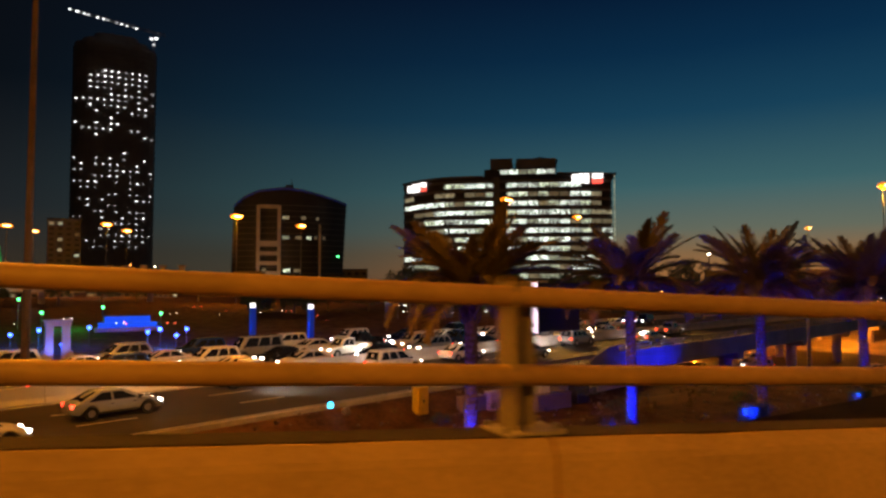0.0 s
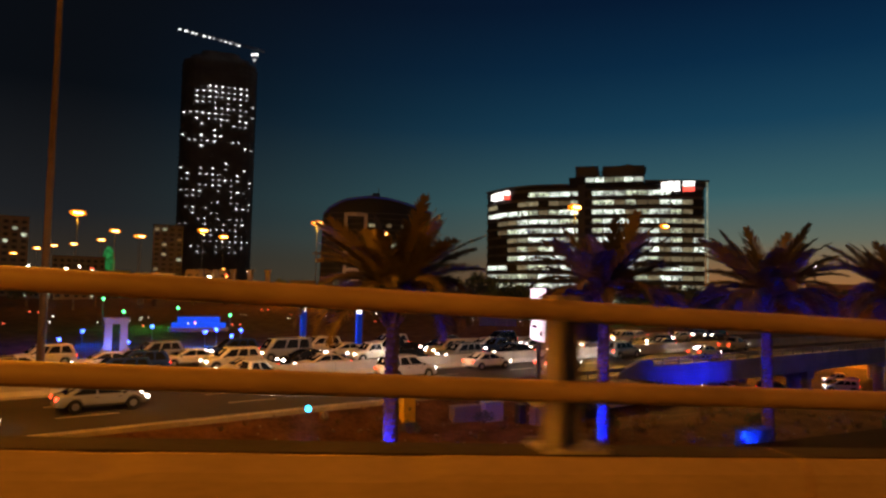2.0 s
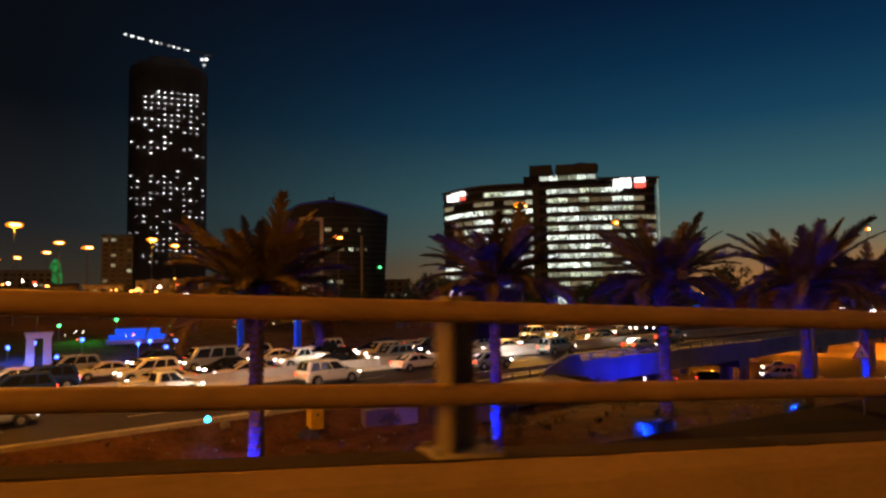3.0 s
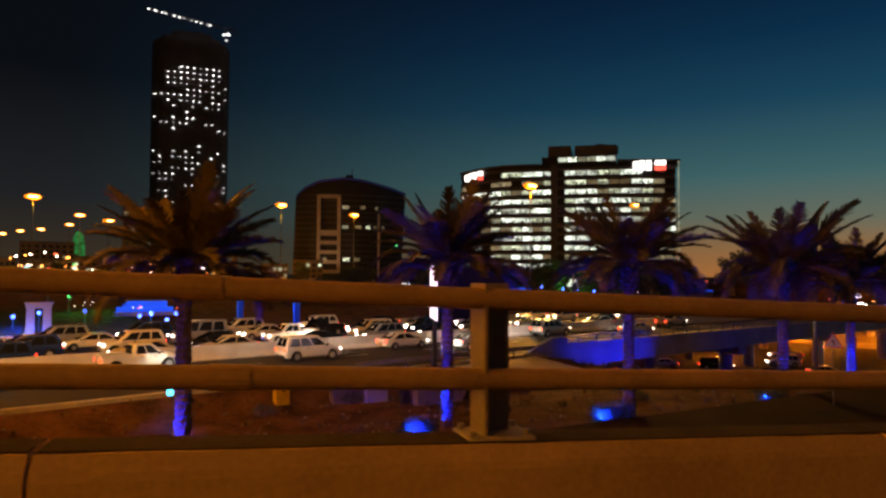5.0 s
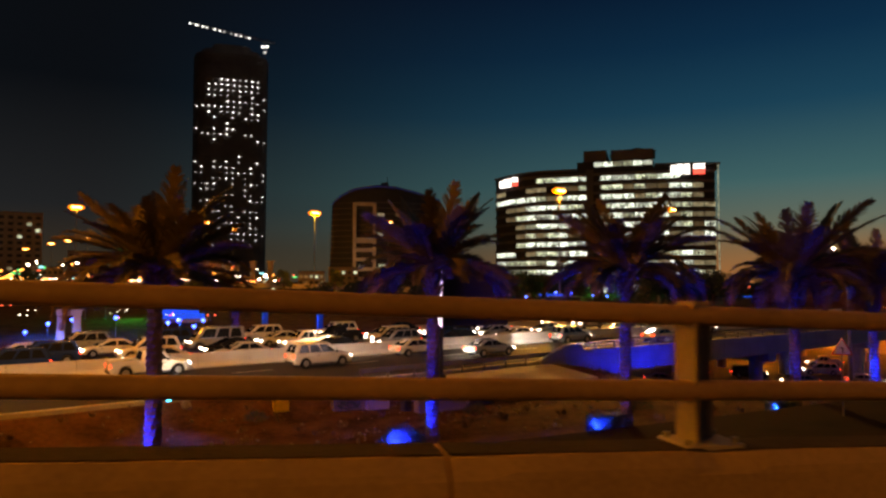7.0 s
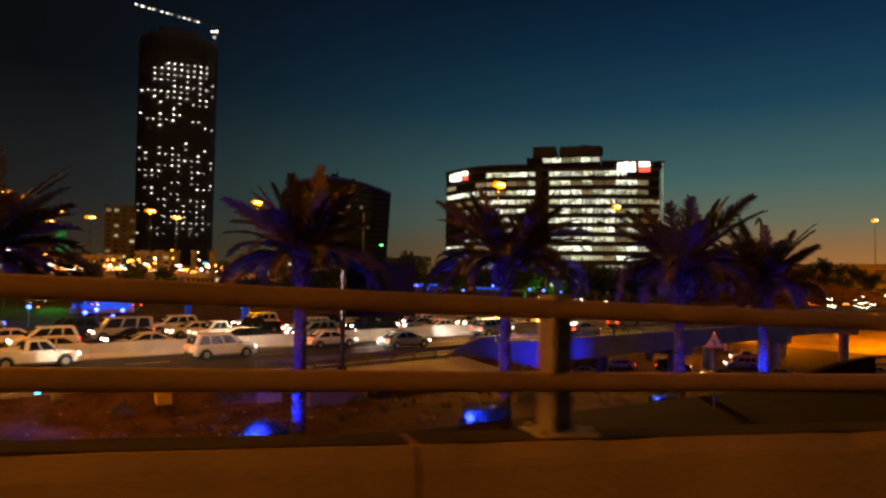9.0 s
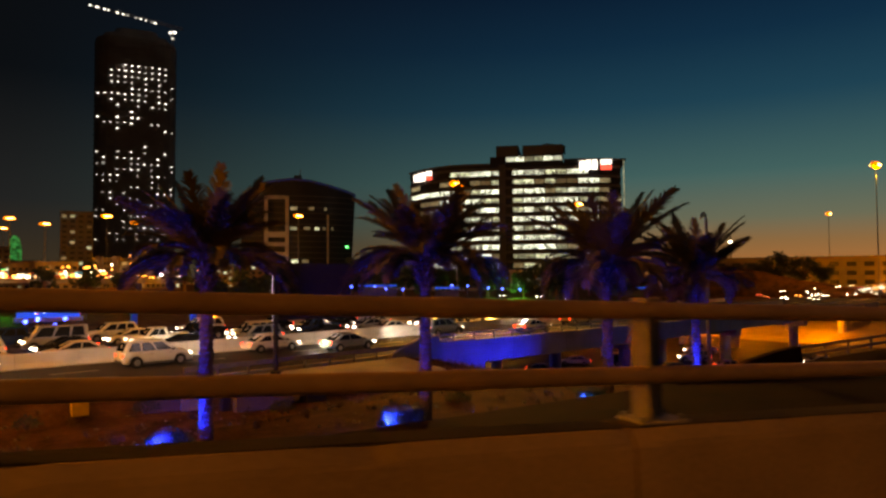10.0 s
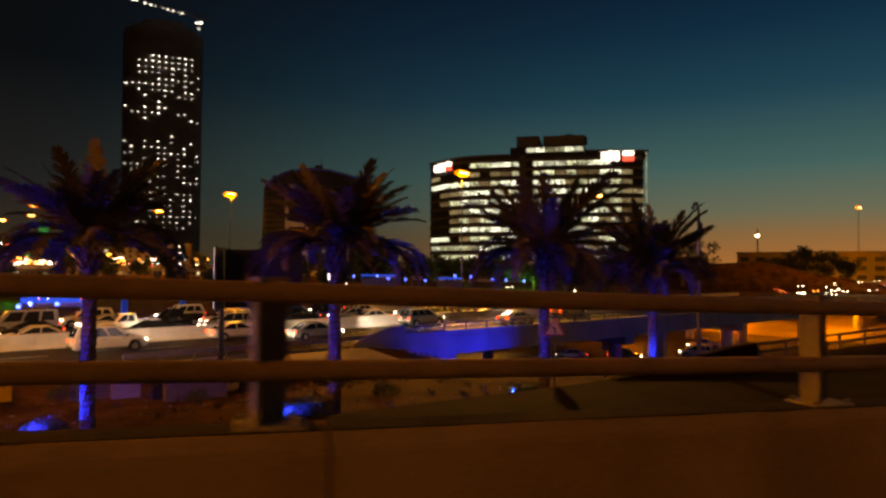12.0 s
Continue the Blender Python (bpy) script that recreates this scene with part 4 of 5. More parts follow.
def shrub(x, y, z, r, seed, label, h=0.8):
    rnd = random.Random(seed)
    bm = bmesh.new()
    for k in range(420):
        a, b = rnd.uniform(0, math.tau), math.acos(rnd.uniform(0.0, 1.0))
        q = Vector((math.cos(a) * math.sin(b), math.sin(a) * math.sin(b), math.cos(b) * h)) * r * rnd.uniform(0.55, 1.0)
        t_ = Vector((rnd.uniform(-1, 1), rnd.uniform(-1, 1), rnd.uniform(-0.5, 1))).normalized()
        s_ = t_.orthogonal().normalized() * 0.05 * r
        t_ = t_ * 0.16 * r
        bm.faces.new([bm.verts.new(p) for p in (q - s_, q + t_ * 0.5 - s_ * 0.2, q + t_, q + s_)])
    tree = thing("shrub", label, "shrub", pose(x, y, z), "low shrubs under the palms")
    part("foliage", bm, LEAF, tree)
    bm = bmesh.new()
    for k in range(5):
        a = k * 1.3
        tube(bm, (0, 0, -0.15), (0.5 * r * math.cos(a), 0.5 * r * math.sin(a), 0.5 * r), 0.03, 0.01, 5)
    part("stem", bm, BARK, tree)


def hedge(x, y, z, a, b, h, turn, seed, dome=False):
    rnd = random.Random(seed)
    plant = thing("hedge", ("low rounded bush" if dome else "short clipped box hedge") + " at the foot of a palm", "hedge", pose(x, y, z, 0, 0, turn), "low shrubs under the palms")
    bm = bmesh.new()
    if dome:
        bmesh.ops.create_icosphere(bm, subdivisions=2, radius=1.0, matrix=Matrix.Diagonal((a * 0.45, b * 0.45, h * 0.88, 1)))
    else:
        box(bm, (0, 0, h * 0.45), (a * 0.86, b * 0.8, h * 0.86))
    part("core", bm, LEAF, plant)
    bm = bmesh.new()
    for k in range(900):
        q = Vector((rnd.uniform(-0.5, 0.5) * a, rnd.uniform(-0.5, 0.5) * b, rnd.uniform(0.02, 1.0) * h))
        f = rnd.random()
        if f < 0.45:
            q.y = -0.5 * b * rnd.uniform(0.85, 1.05)
        elif f < 0.7:
            q.z = h * rnd.uniform(0.9, 1.06)
        if dome:
            v = Vector((rnd.gauss(0, 1), rnd.gauss(0, 1), abs(rnd.gauss(0, 0.8)))).normalized() * rnd.uniform(0.85, 1.04)
            q = Vector((v.x * a * 0.5, v.y * b * 0.5, v.z * h))
        t_ = Vector((rnd.uniform(-1, 1), rnd.uniform(-1, 1), rnd.uniform(-0.6, 1))).normalized() * 0.09
        s_ = t_.orthogonal().normalized() * 0.035
        bm.faces.new([bm.verts.new(p) for p in (q - s_, q + t_ * 0.5 - s_ * 0.3, q + t_, q + s_)])
    part("foliage", bm, LEAF, plant)


hedge(26.7, 24.2, -7.05, 1.9, 0.8, 0.95, 8, 1)
hedge(17.85, 24.0, -7.05, 1.9, 1.5, 0.82, 5, 2, True)
hedge(36.5, 25.6, -7.05, 1.6, 0.8, 0.8, 12, 3)
LOW = "low leafy shrub at the foot of a palm"
for i, (x, y, r) in enumerate(((22.5, 30.0, 0.7), (31.0, 29.0, 0.8), (12.0, 30.5, 0.6), (16.5, 32.5, 0.7), (24.0, 35.0, 0.9))):
    shrub(x, y, max(land_xy(x, y), -7.0) - 0.05, r, i, LOW)


# ---- traffic ----
SUNKEN_CARS = (("saloon", "white", 71.5, 86.0, 150), ("off_roader", "black", 78.0, 82.0, 330), ("saloon", "silver", 80.0, 74.5, 150), ("off_roader", "white", 90.5, 82.5, 150),
               ("saloon", "sand", 89.0, 73.0, 330), ("saloon", "white", 104.0, 72.0, 150), ("pickup", "white", 98.0, 90.0, 150), ("saloon", "silver", 63.0, 80.0, 330))
PRINT = material("grey_violet_print", (0.10, 0.05, 0.10), 0.7)
PAINTS = {
    "white": material("white_car_paint", (0.72, 0.72, 0.70), 0.25, vary=0.05, bump=0),
    "silver": material("silver_car_paint", (0.42, 0.44, 0.46), 0.25, 0.4, vary=0.05, bump=0),
    "black": material("black_car_paint", (0.018, 0.018, 0.02), 0.2, vary=0.05, bump=0),
    "red": material("red_car_paint", (0.45, 0.02, 0.02), 0.25, vary=0.05, bump=0),
    "blue": material("dark_blue_car_paint", (0.02, 0.04, 0.14), 0.25, vary=0.05, bump=0),
    "sand": material("sand_car_paint", (0.55, 0.48, 0.36), 0.3, vary=0.05, bump=0),
}
# length, width, height, belt height, bonnet height, boot height, cabin: base rear, roof rear, roof front, base front
SHAPES = {
    "saloon": (4.75, 1.80, 1.45, 0.92, 0.80, 0.98, -2.0, -1.0, 0.15, 1.30),
    "off_roader": (4.85, 1.92, 1.84, 1.12, 1.04, 1.14, -2.36, -2.0, 0.40, 1.30),
    "pickup": (5.2, 1.85, 1.80, 1.12, 1.05, 1.08, -0.70, -0.52, 0.62, 1.32),
    "minibus": (5.2, 1.90, 2.15, 1.15, 1.10, 1.15, -2.54, -2.45, 1.35, 2.10),
}


def pane(bm, quad, u0, u1, v0, v1, out):
    """A thin pane let into the quad (two lower corners, then two upper), standing proud by out."""
    a, b, c, d = (Vector(q) for q in quad)
    place = lambda u, v: (a.lerp(b, u)).lerp(d.lerp(c, u), v)
    face = (b - a).cross(d - a).normalized() * out
    ring = [place(u0, v0), place(u1, v0), place(u1 - 0.02, v1), place(u0 + 0.02, v1)]
    loft(bm, [[q - face for q in ring], [q + face for q in ring]])


def car(kind, paint, m):
    L, W, H, belt, bonnet, boot, r0, r1, f1, f0 = SHAPES[kind]
    word = {"saloon": "saloon car", "off_roader": "off-road car", "pickup": "pickup truck", "minibus": "minibus"}[kind]
    root = thing("car" if kind != "minibus" else "minibus", paint.replace("blue", "dark blue") + " " + word + " with its lights on in the evening traffic", "car" if kind != "minibus" else "minibus", None, "cars in the traffic")
    half, hw = L / 2, W / 2
    wheel_r = 0.33 if kind == "saloon" else 0.39
    rear_axle, front_axle = -half + 0.95, half - 0.92
    bm = bmesh.new()
    rings = []
    for i in range(25):
        x = -half + L * i / 24
        tail, nose = max(0.0, (-half + 0.55 - x) / 0.55), max(0.0, (x - half + 0.75) / 0.75)
        top = float(np.interp(x, [-half, r0, 0.0, f0, half - 0.5, half], [boot, max(boot, belt), belt, belt, bonnet, bonnet * 0.93]))
        top -= 0.16 * tail ** 3 + 0.26 * nose ** 3
        w_ = hw * (1 - 0.12 * tail ** 2 - 0.20 * nose ** 2)
        low = 0.26 + 0.10 * tail + 0.08 * nose
        for axle in (rear_axle, front_axle):
            if abs(x - axle) < wheel_r + 0.06:
                low = max(low, 0.06 + wheel_r + math.sqrt(max(0.0, (wheel_r + 0.06) ** 2 - (x - axle) ** 2)) - 0.06)
        mid = low + (top - low) * 0.5
        rings.append([(x, -w_ * 0.93, low), (x, w_ * 0.93, low), (x, w_ * 0.985, low + 0.05), (x, w_, mid), (x, w_ * 0.975, top - 0.13), (x, w_ * 0.93, top - 0.04), (x, w_ * 0.80, top),
                      (x, 0, top + 0.03), (x, -w_ * 0.80, top), (x, -w_ * 0.93, top - 0.04), (x, -w_ * 0.975, top - 0.13), (x, -w_, mid), (x, -w_ * 0.985, low + 0.05)])
    loft(bm, rings)
    if kind == "pickup":
        for a in (-1, 1):
            box(bm, (-1.7, a * hw * 0.93, boot + 0.02), (1.7, 0.09, 0.2), bevel=0.02)
        box(bm, (-half + 0.08, 0, boot - 0.02), (0.09, W * 0.9, 0.3), bevel=0.02)
    part("body", bm, PAINTS[paint], root, smooth=True)
    # the cabin: painted shell with panes let into it
    base_w, roof_w = 0.93 * hw, 0.76 * hw
    bm = bmesh.new()
    shell = []
    for v, lift in ((0.0, 0.0), (0.45, 0.0), (0.80, 0.0), (0.95, 0.0), (1.0, 0.0)):
        ease = v ** 1.25
        a, b = r0 + (r1 - r0) * ease, f0 + (f1 - f0) * ease
        w_ = base_w + (roof_w - base_w) * v - (0.06 if v == 1.0 else 0.0)
        z = belt - 0.06 + (H - belt + 0.06) * v
        shell.append([(a, -w_ * 0.9, z), (a + 0.12, -w_, z), (b - 0.14, -w_, z), (b, -w_ * 0.88, z), (b + 0.05, 0, z), (b, w_ * 0.88, z), (b - 0.14, w_, z), (a + 0.12, w_, z), (a, w_ * 0.9, z), (a - 0.04, 0, z)])
    loft(bm, shell)
    cabin = part("roof", bm, PAINTS[paint], root, smooth=False)
    z0, z1 = belt - 0.02, H - 0.07
    e = 0.93 ** 1.25
    ra, fa = r0 + (r1 - r0) * e, f0 + (f1 - f0) * e
    side_w = base_w + (roof_w - base_w) * 0.93
    for a in (-1, 1):
        quad = ((r0 + 0.12, a * base_w, z0), (f0 - 0.14, a * base_w, z0), (fa - 0.14, a * side_w, z1), (ra + 0.12, a * side_w, z1))
        spans = ((0.05, 0.30), (0.33, 0.61), (0.64, 0.95)) if kind in ("off_roader", "minibus") else ((0.08, 0.48), (0.52, 0.94))
        for u0, u1 in spans:
            bm = bmesh.new()
            pane(bm, quad, u0, u1, 0.08, 0.92, 0.022)
            part("side_window", bm, CARGLASS, cabin, "dark tinted glass")
    for x_low, x_top, nm, o in ((f0, fa, "windscreen", 0.035), (r0, ra, "rear_window", -0.02)):
        bm = bmesh.new()
        pane(bm, ((x_low + o, -base_w * 0.84, z0), (x_low + o, base_w * 0.84, z0), (x_top + o, side_w * 0.84, z1), (x_top + o, -side_w * 0.84, z1)), 0.03, 0.97, 0.1, 0.95, 0.03)
        part(nm, bm, CARGLASS, cabin, "dark tinted glass")
    for a in (-1, 1):
        for x in (rear_axle, front_axle):
            bm = bmesh.new()
            tube(bm, (x, a * (hw - 0.24), wheel_r), (x, a * (hw - 0.02), wheel_r), wheel_r, wheel_r, 18)
            wheel = part("wheel", bm, RUBBER, root, "black tyre")
            bm = bmesh.new()
            tube(bm, (x, a * (hw - 0.06), wheel_r), (x, a * (hw + 0.005), wheel_r), wheel_r * 0.66, wheel_r * 0.52, 12)
            part("rim", bm, RIM, wheel, "metal wheel rim")
        bm = bmesh.new()
        box(bm, (half - 0.20, a * hw * 0.66, bonnet * 0.76), (0.30, 0.36, 0.17), bevel=0.06)
        part("headlight", bm, HEADLIGHT, root, "glowing headlight")
        bm = bmesh.new()
        box(bm, (-half + 0.07, a * hw * 0.74, boot * 0.78), (0.16, 0.26, 0.2), bevel=0.04)
        part("taillight", bm, TAILLIGHT, root, "glowing red tail light")
        bm = bmesh.new()
        box(bm, (f0 - 0.35, a * (hw + 0.09), belt + 0.05), (0.12, 0.2, 0.14), bevel=0.03)
        part("mirror", bm, TRIM, root)
        bm = bmesh.new()
        box(bm, (0.0, a * hw * 0.985, 0.34), (L * 0.44, 0.04, 0.10), bevel=0.015)
        part("sill", bm, TRIM, root)
        for x in (r0 * 0.25 + 0.1, f0 * 0.5 + 0.1):
            bm = bmesh.new()
            box(bm, (x, a * hw * 0.995, belt - 0.17), (0.2, 0.03, 0.035), bevel=0.01)
            part("door_handle", bm, TRIM if paint != "black" else RIM, root)
    for x in (-half + 0.05, half - 0.10):
        bm = bmesh.new()
        box(bm, (x, 0, 0.45), (0.16, W * 0.80, 0.2), bevel=0.06)
        part("bumper", bm, TRIM if kind != "saloon" else PAINTS[paint], root)
    root.matrix_world = m
    return root


def road_pose(s, n, back=False, off=0.0):
    x, y = xy(s, n)
    return pose(x, y, upper(s) + 0.004, 0, 0, 24 + (180 if back else 0) + off)


made = {}


def put_car(kind, paint, m):
    key = (kind, paint)
    if key in made:
        copy_thing(made[key], m)
    else:
        made[key] = car(kind, paint, m)


rnd = random.Random(7)
for n in (15.4, 19.9, 24.5, 29.0):
    s = -66 + rnd.uniform(0, 5)
    while s < (30 if n < 20 else 55):
        kind = rnd.choices(("saloon", "off_roader", "pickup", "minibus"), (8, 3.5, 1.5, 0.6))[0]
        paint = rnd.choices(("white", "silver", "black", "sand", "blue", "red"), (6, 3, 5.0, 1.5, 1.6, 0.08))[0]
        put_car(kind, paint, road_pose(s, n + rnd.uniform(-0.3, 0.3), True, rnd.uniform(-2, 2)))
        s += rnd.uniform(6.2, 9.5) if s < 0 else rnd.uniform(9, 19)
for kind, paint, s, n in (("off_roader", "white", -24.4, 7.6), ("pickup", "white", -36.0, 9.8), ("saloon", "silver", -46.5, 5.8), ("saloon", "white", -14.0, 9.6), ("saloon", "silver", -9.0, 5.6),
                          ("saloon", "white", -54.0, 2.0), ("off_roader", "silver", 6.0, 9.8), ("saloon", "white", 16.0, 5.8), ("pickup", "sand", 30.0, 9.8), ("saloon", "black", -63.0, 9.6)):
    put_car(kind, paint, road_pose(s, n))
# beams of the passing cars on the road and the barrier
for s, n, back in ((-38, 5.8, False), (-26, 9.4, False), (-14, 5.8, False), (-2, 9.6, False), (14, 6.0, False),
                   (-36, 20.0, True), (-16, 17.0, True), (4, 22.0, True), (26, 18.0, True)):
    x, y = xy(s, n)
    step_x, step_y = xy(s + (-12 if back else 12), n + 1.2)
    spot_light("headlight_beam", (x, y, upper(s) + 1.25), (step_x, step_y, upper(s) + 0.3), 1500, (1.0, 0.90, 0.80), 110, 0.25)
for kind, paint, x, y, a in SUNKEN_CARS:
    put_car(kind, paint, pose(x, y, -14.326, 0, 0, a))


# ---- park beyond the road ----
arch_z = land_xy(-12.6, 89.0) - 0.05
arch = thing("stone_arch", "pale stone arch with a narrow opening lit blue in the park", "arch", pose(-12.6, 89.0, arch_z, 0, 0, 12))
tall = -4.1 - arch_z
for a in (-1, 1):
    bm = bmesh.new()
    loft(bm, [[(a * 0.45, -0.6, z), (a * w_, -0.6, z), (a * w_, 0.6, z), (a * 0.45, 0.6, z)] for z, w_ in ((0, 1.75), (0.9, 1.55), (1.1, 1.35), (tall - 0.7, 1.25))])
    part("pillar", bm, LIGHTFRAME, arch)
bm = bmesh.new()
box(bm, (0, 0, tall - 0.45), (2.7, 1.3, 0.55), bevel=0.05)
part("lintel", bm, LIGHTFRAME, arch)
bm = bmesh.new()
box(bm, (0, 0, tall - 0.1), (3.0, 1.5, 0.22), bevel=0.05)
part("cornice", bm, LIGHTFRAME, arch)
spot_light("park_glow", (-12.9, 86.4, arch_z + 0.5), (-12.6, 89.0, arch_z + 2.6), 420, (0.07, 0.16, 1.0), 90, 0.2)
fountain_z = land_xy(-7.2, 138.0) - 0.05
fountain = thing("fountain_wall", "long stepped fountain wall with blue light put into its basins", "fountain", pose(-7.2, 138.0, fountain_z, 0, 0, 8))
# the basins emit blue themselves, in place of lights shining on them
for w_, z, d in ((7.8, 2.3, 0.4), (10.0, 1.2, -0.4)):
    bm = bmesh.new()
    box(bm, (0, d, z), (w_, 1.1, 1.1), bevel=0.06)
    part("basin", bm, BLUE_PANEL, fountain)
bm = bmesh.new()
box(bm, (0, 0.3, 0.4), (11, 2.8, 0.8), bevel=0.05)
part("plinth", bm, LIGHTFRAME, fountain)
for x, y, z in ((-20.6, 107.3, -7.0), (-17, 106, -6.4), (-10.6, 103.7, -6.05), (-1.5, 100.4, -6.3), (1.9, 99.2, -6.3), (-24, 108.6, -8.3), (-3.1, 101, -6.7), (0.6, 100.0, -7.2), (-14.0, 105.0, -8.6)):
    g_ = land_xy(x, y)
    bollard = thing("park_light", "small blue park light on a short post", "park light", pose(x, y, g_ - 0.05), "blue lights in the park")
    bm = bmesh.new()
    tube(bm, (0, 0, 0), (0, 0, max(z - g_, 0.3)), 0.05, sides=8)
    part("post", bm, STEEL, bollard)
    bm = bmesh.new()
    bmesh.ops.create_icosphere(bm, subdivisions=2, radius=0.27, matrix=Matrix.Translation((0, 0, max(z - g_, 0.3) + 0.15)))
    part("globe", bm, BLUE_LIGHT, bollard, "glowing blue globe")
lamp_light("park_glow", (-19.0, 104.5, -6.3), 6000, (0.0, 0.05, 1.0), 0.3)
lamp_light("park_glow", (-2.0, 100.0, -6.1), 8000, (0.0, 0.05, 1.0), 0.3)
lamp_light("park_glow", (14.0, 101.0, -5.6), 6000, (0.0, 0.04, 1.0), 0.3)
lamp_light("park_glow", (-18.0, 148.5, -5.0), 2200, (0.02, 1.0, 0.12), 0.3)

for x, y, z in ((-23.0, 150.0, -5.6), (-12.0, 146.0, -4.6), (-1.5, 141.0, -5.8), (-27.0, 150.5, -3.0)):
    g_ = land_xy(x, y)
    lamp = thing("garden_lamp", "small green garden light on a post", "garden lamp", pose(x, y, g_ - 0.05), "green lights in the park")
    bm = bmesh.new()
    tube(bm, (0, 0, 0), (0, 0, max(z - g_, 0.4)), 0.06, sides=8)
    part("post", bm, STEEL, lamp)
    bm = bmesh.new()
    bmesh.ops.create_icosphere(bm, subdivisions=2, radius=0.33, matrix=Matrix.Translation((0, 0, max(z - g_, 0.4) + 0.2)))
    part("globe", bm, GREEN_LIGHT, lamp, "glowing green globe")
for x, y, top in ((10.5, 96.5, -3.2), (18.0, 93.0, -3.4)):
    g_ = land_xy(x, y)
    column = thing("blue_column", "pale column with a faint blue glow put into its shaft and a white lamp on top", "column", pose(x, y, g_ - 0.05, 0, 0, 20), "blue columns by the road")
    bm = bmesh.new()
    # the blue wash is put into the shaft as its own faint glow
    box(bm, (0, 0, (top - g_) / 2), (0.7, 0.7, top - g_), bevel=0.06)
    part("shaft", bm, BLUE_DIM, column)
    bm = bmesh.new()
    box(bm, (0, 0, 0.5), (1.9, 1.6, 1.0), bevel=0.08)
    part("plinth", bm, LIGHTFRAME, column)
    bm = bmesh.new()
    box(bm, (0, 0, top - g_ + 0.3), (0.6, 0.6, 0.6), bevel=0.15)
    part("lamp_head", bm, SIGN_WHITE, column, "glowing white lamp")
# ---- roadside furniture ----
cabinet = thing("electric_cabinet", "yellow painted electric cabinet on the soil", "cabinet", pose(13.1, 36.4, land_xy(13.1, 36.4) - 0.05, 0, 0, 18))
bm = bmesh.new()
box(bm, (0, 0, 0.78), (0.78, 0.6, 1.56), bevel=0.03)
part("body", bm, YELLOW, cabinet)
bm = bmesh.new()
box(bm, (0, 0, 1.59), (0.86, 0.68, 0.06), bevel=0.015)
part("lid", bm, YELLOW, cabinet)
for a in (-0.185, 0.185):
    bm = bmesh.new()
    box(bm, (a, -0.31, 0.8), (0.35, 0.02, 1.36), bevel=0.006)
    door = part("door", bm, YELLOW, cabinet)
    bm = bmesh.new()
    box(bm, (a * 0.25, -0.335, 0.8), (0.03, 0.03, 0.16))
    part("handle", bm, TRIM, door)
sign = thing("warning_sign", "triangular warning sign with a red border on a post", "traffic sign", pose(35.9, 21.2, slip_z(35.9), 0, 0, -30))
bm = bmesh.new()
tube(bm, (0, 0, -0.1), (0, 0, 3.2), 0.035, sides=8)
part("post", bm, STEEL, sign)
for nm, r, d, mat in (("red_border", 0.47, 0.03, "red"), ("white_field", 0.39, 0.034, "white"), ("arrow", 0.0, 0, "black")):
    bm = bmesh.new()
    if r:
        tri = [(r * math.cos(radians(a)), r * math.sin(radians(a))) for a in (90, 210, 330)]
        loft(bm, [[(x, y0, z + 2.75) for x, z in tri] for y0 in (-0.04, -0.04 - d + 0.0)])
    else:
        box(bm, (0.02, -0.078, 2.70), (0.05, 0.006, 0.2))
        box(bm, (-0.03, -0.078, 2.81), (0.1, 0.006, 0.05))
    part(nm, bm, PAINTS[mat], sign)
advert = thing("billboard", "lit pink and white advertising board joined to a black board", "billboard", pose(23.4, 41.4, land_xy(23.4, 41.4) - 0.1, 0, 0, 81))
bm = bmesh.new()
tube(bm, (0, 0, 0), (0, 0, 4.2), 0.17, 0.15, 12)
part("post", bm, TRIM, advert)
bm = bmesh.new()
box(bm, (0, 0, 0.45), (0.8, 0.6, 0.9), bevel=0.04)
part("foot", bm, TRIM, advert)
bm = bmesh.new()
box(bm, (0, 0, 5.95), (4.4, 0.16, 3.75), bevel=0.03)
part("case", bm, TRIM, advert)
bm = bmesh.new()
box(bm, (0, 0.085, 5.95), (4.25, 0.03, 3.6))
panel = part("panel", bm, SCREEN, advert, "glowing pale pink advert panel")
back_board = Matrix.Rotation(radians(-81), 4, "Z")
bm = bmesh.new()
box(bm, (0, 0, 0), (4.8, 0.22, 3.6), bevel=0.03)
bm.transform(back_board @ Matrix.Translation((2.55, 0.42, 5.9)) @ Matrix.Rotation(radians(9), 4, "Z"))
part("dark_board", bm, TRIM, advert, "unlit black board joined at an angle")
for a, b, c, d in ((-1.0, 6.75, 1.5, 0.2), (0.3, 6.3, 2.2, 0.16), (0.9, 5.1, 1.5, 0.24), (-1.0, 4.7, 0.7, 0.3)):
    bm = bmesh.new()
    box(bm, (a, 0.106, b), (c, 0.012, d))
    part("print_bar", bm, PRINT, panel)


